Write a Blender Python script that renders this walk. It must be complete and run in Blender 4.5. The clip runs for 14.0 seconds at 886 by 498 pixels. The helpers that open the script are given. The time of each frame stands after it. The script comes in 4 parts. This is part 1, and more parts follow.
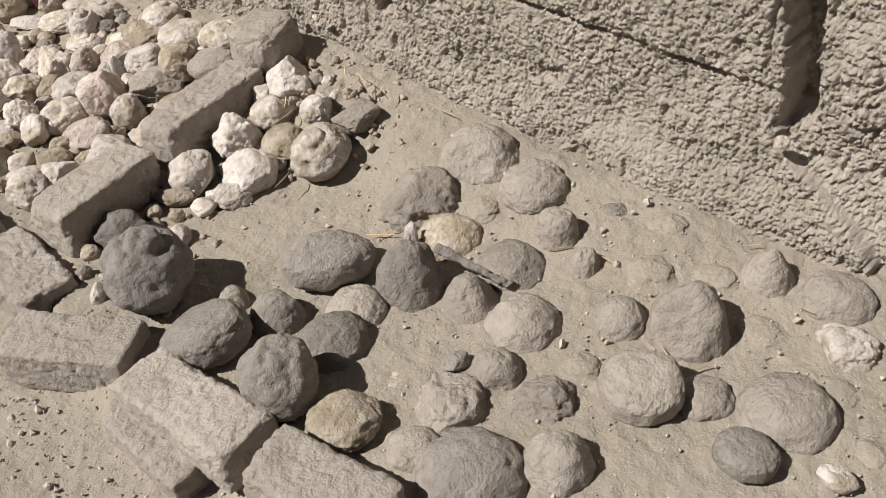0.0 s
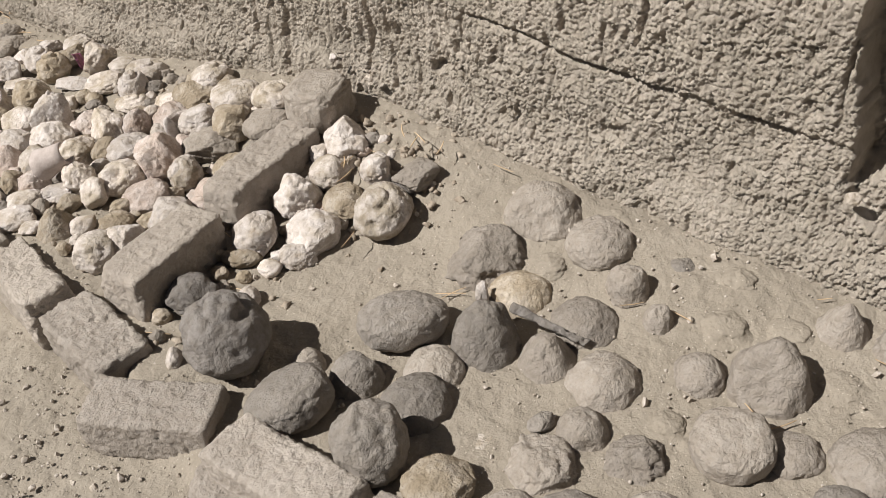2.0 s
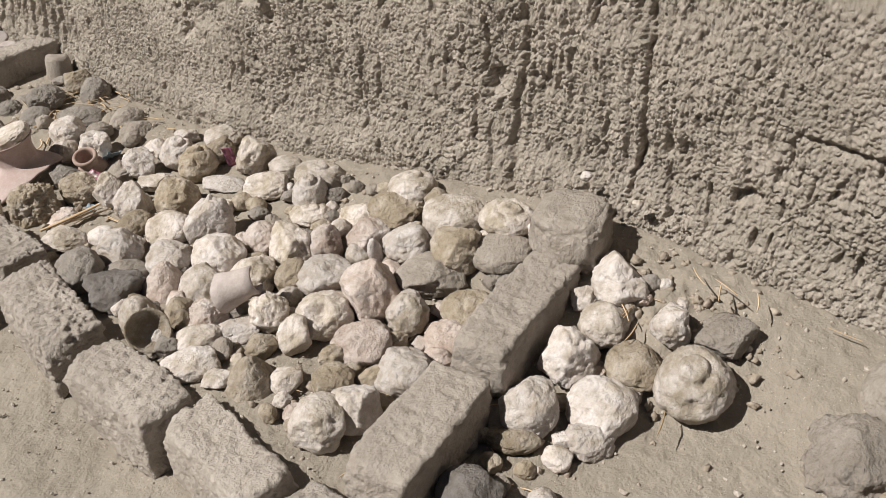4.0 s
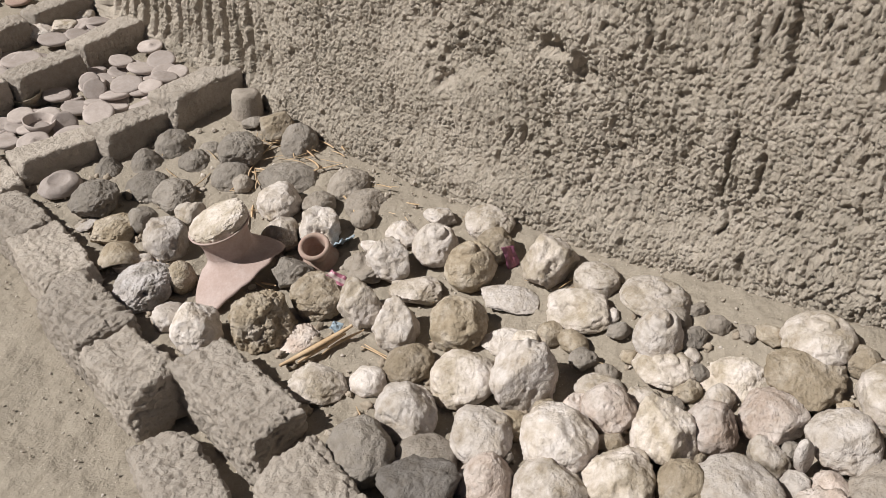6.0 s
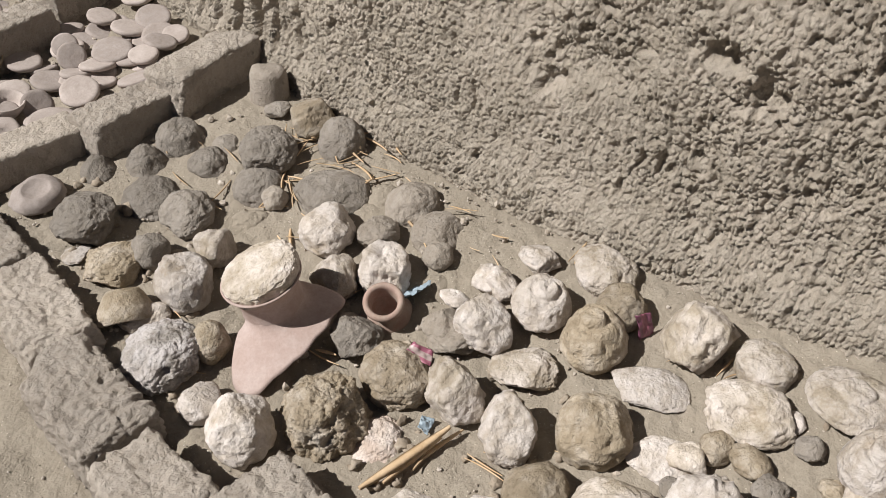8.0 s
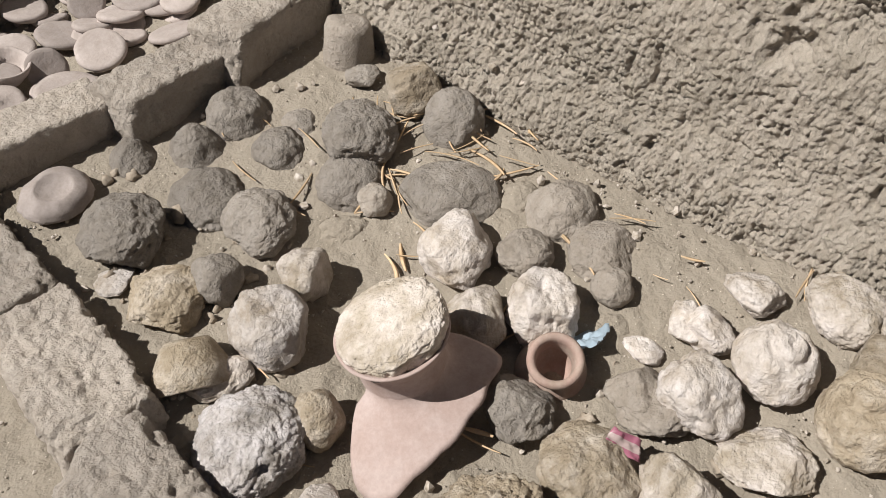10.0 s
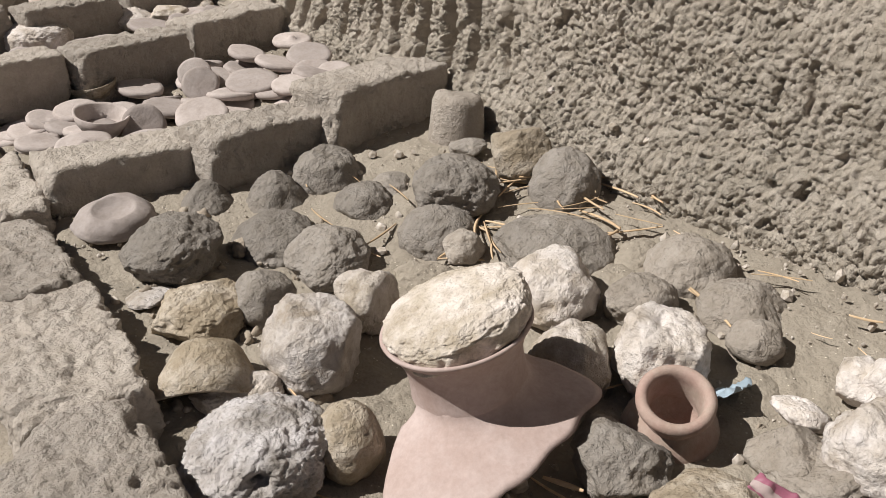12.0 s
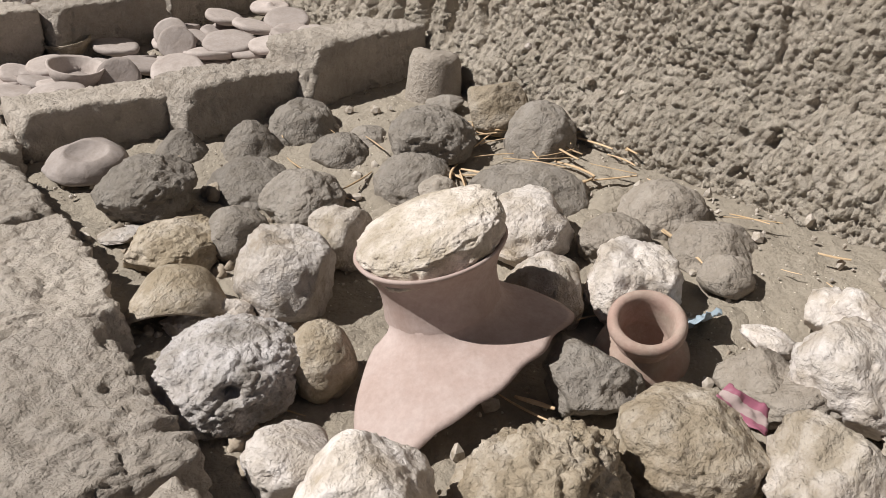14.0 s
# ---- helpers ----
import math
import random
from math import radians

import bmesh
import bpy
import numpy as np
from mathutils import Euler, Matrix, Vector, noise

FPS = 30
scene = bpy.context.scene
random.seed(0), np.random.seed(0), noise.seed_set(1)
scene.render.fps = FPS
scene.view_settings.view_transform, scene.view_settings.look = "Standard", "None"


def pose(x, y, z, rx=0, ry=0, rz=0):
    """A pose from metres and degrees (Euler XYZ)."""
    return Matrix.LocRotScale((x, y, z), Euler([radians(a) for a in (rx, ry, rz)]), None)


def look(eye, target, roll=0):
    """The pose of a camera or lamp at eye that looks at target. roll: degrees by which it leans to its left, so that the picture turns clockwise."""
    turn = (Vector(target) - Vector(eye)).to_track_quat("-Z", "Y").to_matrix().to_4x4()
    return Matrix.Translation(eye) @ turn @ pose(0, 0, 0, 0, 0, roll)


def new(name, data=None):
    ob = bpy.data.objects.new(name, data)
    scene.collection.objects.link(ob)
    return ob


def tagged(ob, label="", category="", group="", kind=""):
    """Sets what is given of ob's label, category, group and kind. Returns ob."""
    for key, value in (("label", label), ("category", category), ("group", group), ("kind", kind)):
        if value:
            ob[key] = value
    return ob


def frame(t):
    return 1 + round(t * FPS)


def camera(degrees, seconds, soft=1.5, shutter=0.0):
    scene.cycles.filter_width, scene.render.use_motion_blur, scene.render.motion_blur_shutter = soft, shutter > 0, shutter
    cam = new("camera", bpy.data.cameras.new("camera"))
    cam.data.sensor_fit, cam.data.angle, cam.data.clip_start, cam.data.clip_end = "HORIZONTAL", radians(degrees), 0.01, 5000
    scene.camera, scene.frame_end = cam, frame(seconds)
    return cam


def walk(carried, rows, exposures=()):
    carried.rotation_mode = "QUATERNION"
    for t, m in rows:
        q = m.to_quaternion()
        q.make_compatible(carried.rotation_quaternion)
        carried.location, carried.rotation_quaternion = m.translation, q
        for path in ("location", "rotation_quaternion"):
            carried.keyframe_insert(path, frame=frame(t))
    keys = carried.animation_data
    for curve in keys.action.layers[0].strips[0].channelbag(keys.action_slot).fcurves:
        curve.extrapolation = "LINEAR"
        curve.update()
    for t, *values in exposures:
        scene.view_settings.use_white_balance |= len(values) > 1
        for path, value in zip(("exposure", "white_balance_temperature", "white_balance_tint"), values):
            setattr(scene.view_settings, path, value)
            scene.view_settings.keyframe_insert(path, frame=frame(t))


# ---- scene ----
cam = camera(53.4, 14.0, 0.5)
PATH = [
    (0, (0.132, 0.269, 1.942), (1.279, 1.28, 0.653), -6.1),
    (0.5, (0.111, 0.312, 1.959), (1.268, 1.33, 0.683), -6.6),
    (1, (0.078, 0.386, 1.991), (1.243, 1.407, 0.726), -6.4),
    (1.5, (0.037, 0.436, 2.017), (1.23, 1.456, 0.777), -5.7),
    (2, (-0.006, 0.492, 2.045), (1.197, 1.516, 0.818), -6.5),
    (2.2, (-0.017, 0.525, 2.065), (1.198, 1.557, 0.856), -5.4),
    (4.3, (-0.006, 2.028, 1.825), (1.322, 3.081, 0.762), -2.5),
    (4.5, (0.002, 2.166, 1.822), (1.326, 3.215, 0.749), -2.3),
    (5, (0.125, 2.58, 1.816), (1.388, 3.696, 0.739), -3.8),
    (5.5, (0.237, 2.904, 1.836), (1.432, 4.063, 0.727), -3.1),
    (6, (0.282, 3.286, 1.828), (1.496, 4.405, 0.699), -3.1),
    (6.5, (0.298, 3.573, 1.817), (1.553, 4.629, 0.673), -2.0),
    (7, (0.385, 3.761, 1.781), (1.619, 4.807, 0.606), -1.3),
    (7.5, (0.553, 3.955, 1.761), (1.741, 4.966, 0.511), -2.0),
    (8, (0.635, 4.146, 1.761), (1.815, 5.112, 0.467), -0.3),
    (8.5, (0.64, 4.445, 1.694), (1.83, 5.315, 0.342), 2.1),
    (8.7, (0.652, 4.543, 1.662), (1.843, 5.383, 0.291), 2.7),
    (10.8, (0.972, 4.955, 1.223), (2.07, 5.863, -0.18), 0.0),
    (11, (0.97, 4.964, 1.141), (2.113, 5.973, -0.153), -0.8),
    (11.5, (0.957, 4.885, 0.956), (2.215, 6.113, 0.002), 0.5),
    (12, (0.934, 4.825, 0.856), (2.134, 6.157, -0.032), -0.2),
    (12.5, (0.935, 4.825, 0.816), (2.16, 6.164, -0.024), 0.8),
    (13, (0.903, 4.803, 0.782), (2.129, 6.126, -0.081), 0.4),
    (13.5, (0.903, 4.784, 0.757), (2.148, 6.088, -0.108), 1.7),
    (14, (0.899, 4.782, 0.749), (2.142, 6.081, -0.129), 1.3),
]
walk(cam, [(t, look(eye, target, roll)) for t, eye, target, roll in PATH], [(0.0, 0.31), (2.2, 0.27), (4.5, 0.17), (8.7, 0.20), (11.0, 0.26), (14.0, 0.25)])

# ---- light ----
SUN_AZ, SUN_EL = radians(-58), radians(49)
world = bpy.data.worlds.new("sky")
scene.world = world
world.use_nodes = True
wn = world.node_tree.nodes
sky = wn.new("ShaderNodeTexSky")
sky.sky_type, sky.sun_disc = "NISHITA", False
sky.sun_elevation, sky.sun_rotation = SUN_EL, SUN_AZ
wn["Background"].inputs["Strength"].default_value = 0.014
world.node_tree.links.new(sky.outputs[0], wn["Background"].inputs["Color"])
sun = new("sun", bpy.data.lights.new("sun", "SUN"))
sun.data.energy, sun.data.angle, sun.data.color = 5.0, radians(0.5), (1.0, 0.965, 0.905)
sun.matrix_world = look((math.sin(SUN_AZ) * math.cos(SUN_EL) * 20, math.cos(SUN_AZ) * math.cos(SUN_EL) * 20, math.sin(SUN_EL) * 20), (0, 0, 0))


# ---- materials ----
def material(name, lo, hi, scale=6.0, rough=0.95, bump=0.9, fine=58.0, patch=None, patch_at=0.5, patch_scale=12.0, vary=0.18, specks=0.0, blotch=0.55, deep=0.0170, shallow=0.0030):
    """A dry earthen surface: two tones mixed by broad noise, grain, optional patches of a third tone, fine relief."""
    lo, hi, patch = (c and (0.985 * c[0], c[1], 1.14 * c[2]) for c in (lo, hi, patch))
    m = bpy.data.materials.new(name)
    m.use_nodes = True
    nt = m.node_tree
    n, link = nt.nodes, nt.links.new
    bsdf = n["Principled BSDF"]
    bsdf.inputs["Roughness"].default_value = rough
    bsdf.inputs["Specular IOR Level"].default_value = 0.15
    geo = n.new("ShaderNodeNewGeometry")
    info = n.new("ShaderNodeObjectInfo")
    shift = n.new("ShaderNodeVectorMath")
    shift.operation = "MULTIPLY_ADD"
    comb = n.new("ShaderNodeCombineXYZ")
    for k in range(3):
        link(info.outputs["Random"], comb.inputs[k])
    link(comb.outputs[0], shift.inputs[0])
    shift.inputs[1].default_value = (37.0, 61.0, 17.0)
    link(geo.outputs["Position"], shift.inputs[2])

    def noise_node(s, detail=6.0, r=0.6):
        t = n.new("ShaderNodeTexNoise")
        t.inputs["Scale"].default_value, t.inputs["Detail"].default_value, t.inputs["Roughness"].default_value = s, detail, r
        link(shift.outputs[0], t.inputs["Vector"])
        return t.outputs["Fac"]

    def ramp(src, a, b):
        r = n.new("ShaderNodeMapRange")
        r.inputs[1].default_value, r.inputs[2].default_value = a, b
        link(src, r.inputs[0])
        return r.outputs[0]

    def mix(fac, a, b, kind="MIX"):
        x = n.new("ShaderNodeMix")
        x.data_type, x.blend_type = "RGBA", kind
        if isinstance(fac, float):
            x.inputs[0].default_value = fac
        else:
            link(fac, x.inputs[0])
        for sock, v in ((x.inputs[6], a), (x.inputs[7], b)):
            if isinstance(v, tuple):
                sock.default_value = (*v, 1)
            else:
                link(v, sock)
        return x.outputs[2]

    col = mix(ramp(noise_node(scale), 0.3, 0.7), lo, hi)
    if patch:
        col = mix(ramp(noise_node(patch_scale, 8.0, 0.65), patch_at - 0.13, patch_at + 0.13), col, patch)
    grain = ramp(noise_node(fine * 2.2, 4.0, 0.7), 0.25, 0.75)
    col = mix(0.24, col, mix(grain, (0.3, 0.27, 0.23), (1.0, 1.0, 1.0)), "MULTIPLY")
    # blotches of dust and clay, a thumb's breadth across
    col = mix(blotch, col, mix(ramp(noise_node(30.0, 5.0, 0.6), 0.36, 0.60), (0.63, 0.585, 0.51), (1.0, 1.0, 1.0)), "MULTIPLY")
    if specks:
        vor = n.new("ShaderNodeTexVoronoi")
        vor.inputs["Scale"].default_value = specks
        link(shift.outputs[0], vor.inputs["Vector"])
        spot = n.new("ShaderNodeMath")
        spot.operation = "MULTIPLY"
        link(ramp(vor.outputs["Distance"], 0.13, 0.09), spot.inputs[0])
        link(ramp(noise_node(7.0, 2.0), 0.42, 0.5), spot.inputs[1])
        col = mix(spot.outputs[0], col, (0.58, 0.52, 0.43))
    tone = n.new("ShaderNodeHueSaturation")
    val = n.new("ShaderNodeMapRange")
    val.inputs[3].default_value, val.inputs[4].default_value = 1 - vary, 1 + vary
    link(info.outputs["Random"], val.inputs[0])
    link(val.outputs[0], tone.inputs["Value"])
    link(col, tone.inputs["Color"])
    link(tone.outputs[0], bsdf.inputs["Base Color"])
    b1, b2 = n.new("ShaderNodeBump"), n.new("ShaderNodeBump")
    b1.inputs["Strength"].default_value, b1.inputs["Distance"].default_value = bump, deep
    link(noise_node(fine * 1.0, 6.0, 0.62), b1.inputs["Height"])
    b2.inputs["Strength"].default_value, b2.inputs["Distance"].default_value = bump * 0.9, shallow
    link(noise_node(fine * 3.2, 3.0, 0.6), b2.inputs["Height"])
    link(b1.outputs[0], b2.inputs["Normal"])
    link(b2.outputs[0], bsdf.inputs["Normal"])
    return m


MUD_B = material("beige_mud", (0.33, 0.287, 0.220), (0.43, 0.378, 0.296), blotch=0.35)
MUD_G = material("grey_mud", (0.27, 0.24, 0.19), (0.37, 0.33, 0.263), blotch=0.4)
MUD_D = material("dark_mud", (0.205, 0.185, 0.152), (0.29, 0.263, 0.218), bump=0.8)
MUD_R = material("tan_mud", (0.36, 0.295, 0.195), (0.48, 0.40, 0.275), patch=(0.62, 0.55, 0.43), patch_at=0.60)
LIME_P = material("lime_mud", (0.43, 0.365, 0.258), (0.56, 0.485, 0.36), patch=(0.78, 0.705, 0.595), patch_at=0.53, bump=0.75)
LIME_W = material("white_plaster", (0.61, 0.55, 0.455), (0.80, 0.735, 0.635), patch=(0.46, 0.385, 0.275), patch_at=0.57, bump=0.75)
LIME_K = material("pink_plaster", (0.56, 0.44, 0.335), (0.68, 0.58, 0.47), patch=(0.78, 0.70, 0.59), patch_at=0.56)
PUMICE = material("dark_plaster", (0.32, 0.285, 0.225), (0.43, 0.39, 0.315), patch=(0.84, 0.78, 0.69), patch_at=0.43, bump=1.0)
TONES = {"B": MUD_B, "G": MUD_G, "D": MUD_D, "R": MUD_R, "P": LIME_P, "W": LIME_W, "K": LIME_K}
BRICK = material("mud_brick", (0.42, 0.367, 0.286), (0.55, 0.484, 0.382), scale=5.0, bump=0.9, fine=70.0, blotch=0.3)
BRICK_PALE = material("pale_brick", (0.41, 0.355, 0.275), (0.51, 0.447, 0.348), scale=5.0, bump=0.7, fine=60.0, blotch=0.25)
SOIL = material("soil", (0.315, 0.272, 0.197), (0.38, 0.33, 0.243), scale=3.0, bump=0.6, vary=0.0, specks=70.0, blotch=0.15)
WALLMUD = material("wall_mud", (0.55, 0.482, 0.362), (0.71, 0.622, 0.477), scale=4.0, bump=1.0, fine=120.0, vary=0.0, deep=0.0140, shallow=0.0055, specks=17.0, blotch=0.35)
CLAY = material("pink_clay", (0.42, 0.315, 0.25), (0.50, 0.39, 0.32), scale=7.0, rough=0.85, bump=0.08, patch=(0.53, 0.43, 0.36), patch_at=0.55, vary=0.05, blotch=0.12)
CLAY_R = material("red_clay", (0.35, 0.225, 0.165), (0.44, 0.31, 0.24), scale=8.0, rough=0.85, bump=0.15, patch=(0.45, 0.37, 0.28), patch_at=0.55, blotch=0.3)
POT = material("dusty_clay", (0.40, 0.342, 0.283), (0.50, 0.435, 0.365), scale=9.0, bump=0.2, blotch=0.25)
STRAW = material("straw", (0.52, 0.36, 0.19), (0.70, 0.53, 0.32), scale=20.0, rough=0.7, bump=0.1, vary=0.25, blotch=0.2)


def plastic(name, colour, rough=0.35):
    m = bpy.data.materials.new(name)
    m.use_nodes = True
    nt = m.node_tree
    b = nt.nodes["Principled BSDF"]
    noi, mixn = nt.nodes.new("ShaderNodeTexNoise"), nt.nodes.new("ShaderNodeMix")
    noi.inputs["Scale"].default_value = 40.0
    mixn.data_type = "RGBA"
    mixn.inputs[6].default_value, mixn.inputs[7].default_value = (*colour, 1), (*(0.7 * c for c in colour), 1)
    nt.links.new(noi.outputs["Fac"], mixn.inputs[0])
    nt.links.new(mixn.outputs[2], b.inputs["Base Color"])
    b.inputs["Roughness"].default_value = rough
    return m


PINK, PALE, BLUE = plastic("pink_foil", (0.36, 0.13, 0.19)), plastic("pale_foil", (0.46, 0.36, 0.35)), plastic("blue_plastic", (0.36, 0.45, 0.53))
PLUM = plastic("plum_foil", (0.26, 0.09, 0.16))


# ---- shapes ----
def vnoise(p, seed=0):
    """Smooth value noise of points (n, 3), 0 to 1."""
    p = p + seed * 17.31 + 500.0
    i = np.floor(p).astype(np.int64)
    f = p - i
    f = f * f * (3 - 2 * f)
    out = np.zeros(len(p))
    for dx in (0, 1):
        for dy in (0, 1):
            for dz in (0, 1):
                h = (i[:, 0] + dx) * 374761393 + (i[:, 1] + dy) * 668265263 + (i[:, 2] + dz) * 2147483647 + seed * 1274126177
                h = (h ^ (h >> 13)) * 1274126177 & 0x7FFFFFFF
                h = (h ^ (h >> 16)) & 0xFFFF
                w = (f[:, 0] if dx else 1 - f[:, 0]) * (f[:, 1] if dy else 1 - f[:, 1]) * (f[:, 2] if dz else 1 - f[:, 2])
                out += w * h / 65535.0
    return out


def fbm(p, octaves=4, seed=0, gain=0.5):
    """Layered noise, about -1 to 1."""
    out, amp, total = np.zeros(len(p)), 1.0, 0.0
    for k in range(octaves):
        out += amp * (2 * vnoise(p * 2.0**k, seed + k * 7) - 1)
        total += amp
        amp *= gain
    return out / total * 1.6


def smooth(a, b, x):
    t = np.clip((x - a) / (b - a), 0, 1)
    return t * t * (3 - 2 * t)


def clods(p, seed=0):
    """Rounded lumps packed on a plane, 0 in the joints to 1 on top; p: (n, 2) in lumps."""
    i = np.floor(p).astype(np.int64)
    near, second = np.full(len(p), 9.0), np.full(len(p), 9.0)
    for dx in (-1, 0, 1):
        for dy in (-1, 0, 1):
            c = i + (dx, dy)
            h = (c[:, 0] * 374761393 + c[:, 1] * 668265263 + seed * 69069) & 0x7FFFFFFF
            h = (h ^ (h >> 13)) * 1274126177 & 0x7FFFFFFF
            h = h ^ (h >> 16)
            d = np.hypot(c[:, 0] + (h & 0xFF) / 255.0 - p[:, 0], c[:, 1] + (h >> 8 & 0xFF) / 255.0 - p[:, 1])
            second = np.minimum(second, np.maximum(near, d))
            near = np.minimum(near, d)
    return np.clip((second - near) * 1.6, 0, 1) ** 0.6


def mesh_of(name, verts, faces, mat, soft=True):
    me = bpy.data.meshes.new(name)
    me.from_pydata(np.asarray(verts).tolist(), [], np.asarray(faces).tolist() if isinstance(faces, np.ndarray) else faces)
    me.polygons.foreach_set("use_smooth", [soft] * len(me.polygons))
    me.materials.append(mat)
    me.update()
    return me


def part(name, me, parent, label=""):
    ob = new(name, me)
    ob.parent = parent
    return tagged(ob, label) if label else ob


def ball(level):
    bm = bmesh.new()
    bmesh.ops.create_icosphere(bm, subdivisions=level, radius=1)
    v = np.array([x.co[:] for x in bm.verts])
    f = np.array([[x.index for x in t.verts] for t in bm.faces])
    bm.free()
    return v, f


BALL = {3: ball(4), 4: ball(5), 5: ball(6)}


def grid_faces(rows, cols, closed=False):
    """Quads of a grid of vertices, row by row; closed: the columns run round."""
    r, c = np.meshgrid(np.arange(rows - 1), np.arange(cols if closed else cols - 1), indexing="ij")
    a, b = (r * cols + c).ravel(), (r * cols + (c + 1) % cols).ravel()
    return np.stack([a, b, b + cols, a + cols], 1)


def lathe(profile, seg=48, start=0.0, stop=360.0):
    """Vertices and faces of a profile of (radius, height) turned round z."""
    full = stop - start >= 360
    ang = np.radians(np.linspace(start, stop, seg, endpoint=not full))
    v = np.array([(r * math.cos(a), r * math.sin(a), z) for r, z in profile for a in ang])
    return v, grid_faces(len(profile), seg, full)


def thick(me_v, faces, inner):
    """Closes a sheet of faces to a shell with the inner vertices given."""
    n = len(me_v)
    f = [list(x) for x in faces]
    count = {}
    for q in f:
        for a, b in zip(q, q[1:] + q[:1]):
            count[(a, b)] = 1
    rim = [(a, b) for a, b in count if (b, a) not in count]
    out = f + [[n + i for i in reversed(q)] for q in f] + [[b, a, n + a, n + b] for a, b in rim]
    return np.concatenate([me_v, inner]), out


# ---- the lie of the land ----
KERB_Y = [-4.0, 0.0, 1.4, 2.5, 2.9, 3.4, 3.84, 4.44, 5.0, 5.7, 6.1, 6.8, 7.7, 14.0]
KERB_X = [0.60, 0.72, 0.84, 0.82, 0.94, 1.01, 1.03, 1.12, 1.22, 1.22, 1.31, 1.45, 1.55, 2.0]


def wall_x(y):
    """The wall's face over the floor."""
    return 2.48 + 0.06 * np.exp(-(((y - 3.1) / 0.7) ** 2)) + 0.13 * np.clip(y - 6.0, 0, 30) ** 0.85


FOOT_Y, FOOT_Z = [0.3, 0.72, 1.1, 1.66, 2.4, 3.2, 3.7, 4.05, 4.6, 5.2, 6.0, 7.0], [0.0, 0.02, 0.055, 0.095, 0.16, 0.225, 0.195, 0.16, 0.09, 0.08, 0.09, 0.12]
MID_Y, MID_Z = [2.3, 3.0, 3.6, 4.2, 4.8, 5.2, 5.7, 6.2, 6.6, 7.0], [0.0, 0.04, 0.07, 0.05, 0.02, 0.0, 0.0, 0.02, 0.04, 0.07]


def ground_z(x, y):
    """Height of the earth: the bed rises to the wall's foot; the path lies lower."""
    kx = np.interp(y, KERB_Y, KERB_X)
    mid = np.interp(y, MID_Y, MID_Z)
    bed = mid + (np.interp(y, FOOT_Y, FOOT_Z) - mid) * smooth(1.75, 2.42, x)
    path = -0.10 - 0.03 * smooth(0.1, 0.9, kx - x) - 0.016 * np.exp(-(((x - 0.9) / 0.16) ** 2) - ((y - 4.77) / 0.2) ** 2)
    return path + (bed - path) * smooth(-0.06, 0.06, x - kx) * smooth(-3.0, -1.0, y)


def spaced(lo, hi, step, far_lo, far_hi):
    """Even steps between lo and hi, then ever wider ones to the far ends."""
    mid = np.arange(lo, hi, step)
    up, down, s = [mid[-1]], [mid[0]], step
    while up[-1] < far_hi or down[-1] > far_lo:
        s *= 1.35
        up.append(up[-1] + s)
        down.append(down[-1] - s)
    return np.array(sorted(v for v in down[1:]) + list(mid) + up[1:])


def build_ground():
    xs, ys = spaced(0.2, 2.7, 0.0135, -300, 300), spaced(0.2, 8.2, 0.0135, -300, 300)
    gy, gx = np.meshgrid(ys, xs, indexing="ij")
    x, y = gx.ravel(), gy.ravel()
    p = np.stack([x, y, 0 * x], 1)
    near = smooth(12, 6, np.hypot(x - 1, y - 4))
    z = ground_z(x, y)
    z += near * (0.009 * fbm(p * 3.0, 3, 3) + 0.006 * fbm(p * 14.0, 3, 5) + 0.005 * fbm(p * 45.0, 2, 9))
    # clods and small stones pressed into the ground
    clod = np.clip(vnoise(p * 28.0, 21) - 0.72, 0, 1) * np.clip(vnoise(p * 2.3, 4) * 2 - 0.6, 0, 1)
    z += near * 0.05 * clod
    # crumbled earth behind the first cross kerb
    z += 0.030 * fbm(p * 13.0, 4, 61, 0.7) * np.exp(-(((x - 2.2) / 0.22) ** 2) - ((y - 2.62) / 0.26) ** 2)
    # shallow tread marks on the path
    path = smooth(0.05, 0.25, np.interp(y, KERB_Y, KERB_X) - x - 0.1)
    z += near * path * 0.014 * fbm(p * np.array([7.0, 7.0, 1]), 2, 31)
    me = mesh_of("ground", np.stack([x, y, z], 1), grid_faces(len(ys), len(xs)), SOIL)
    tagged(new("ground", me), "dusty beige earth, trodden bare beside the brick kerb", "ground", kind="structure")


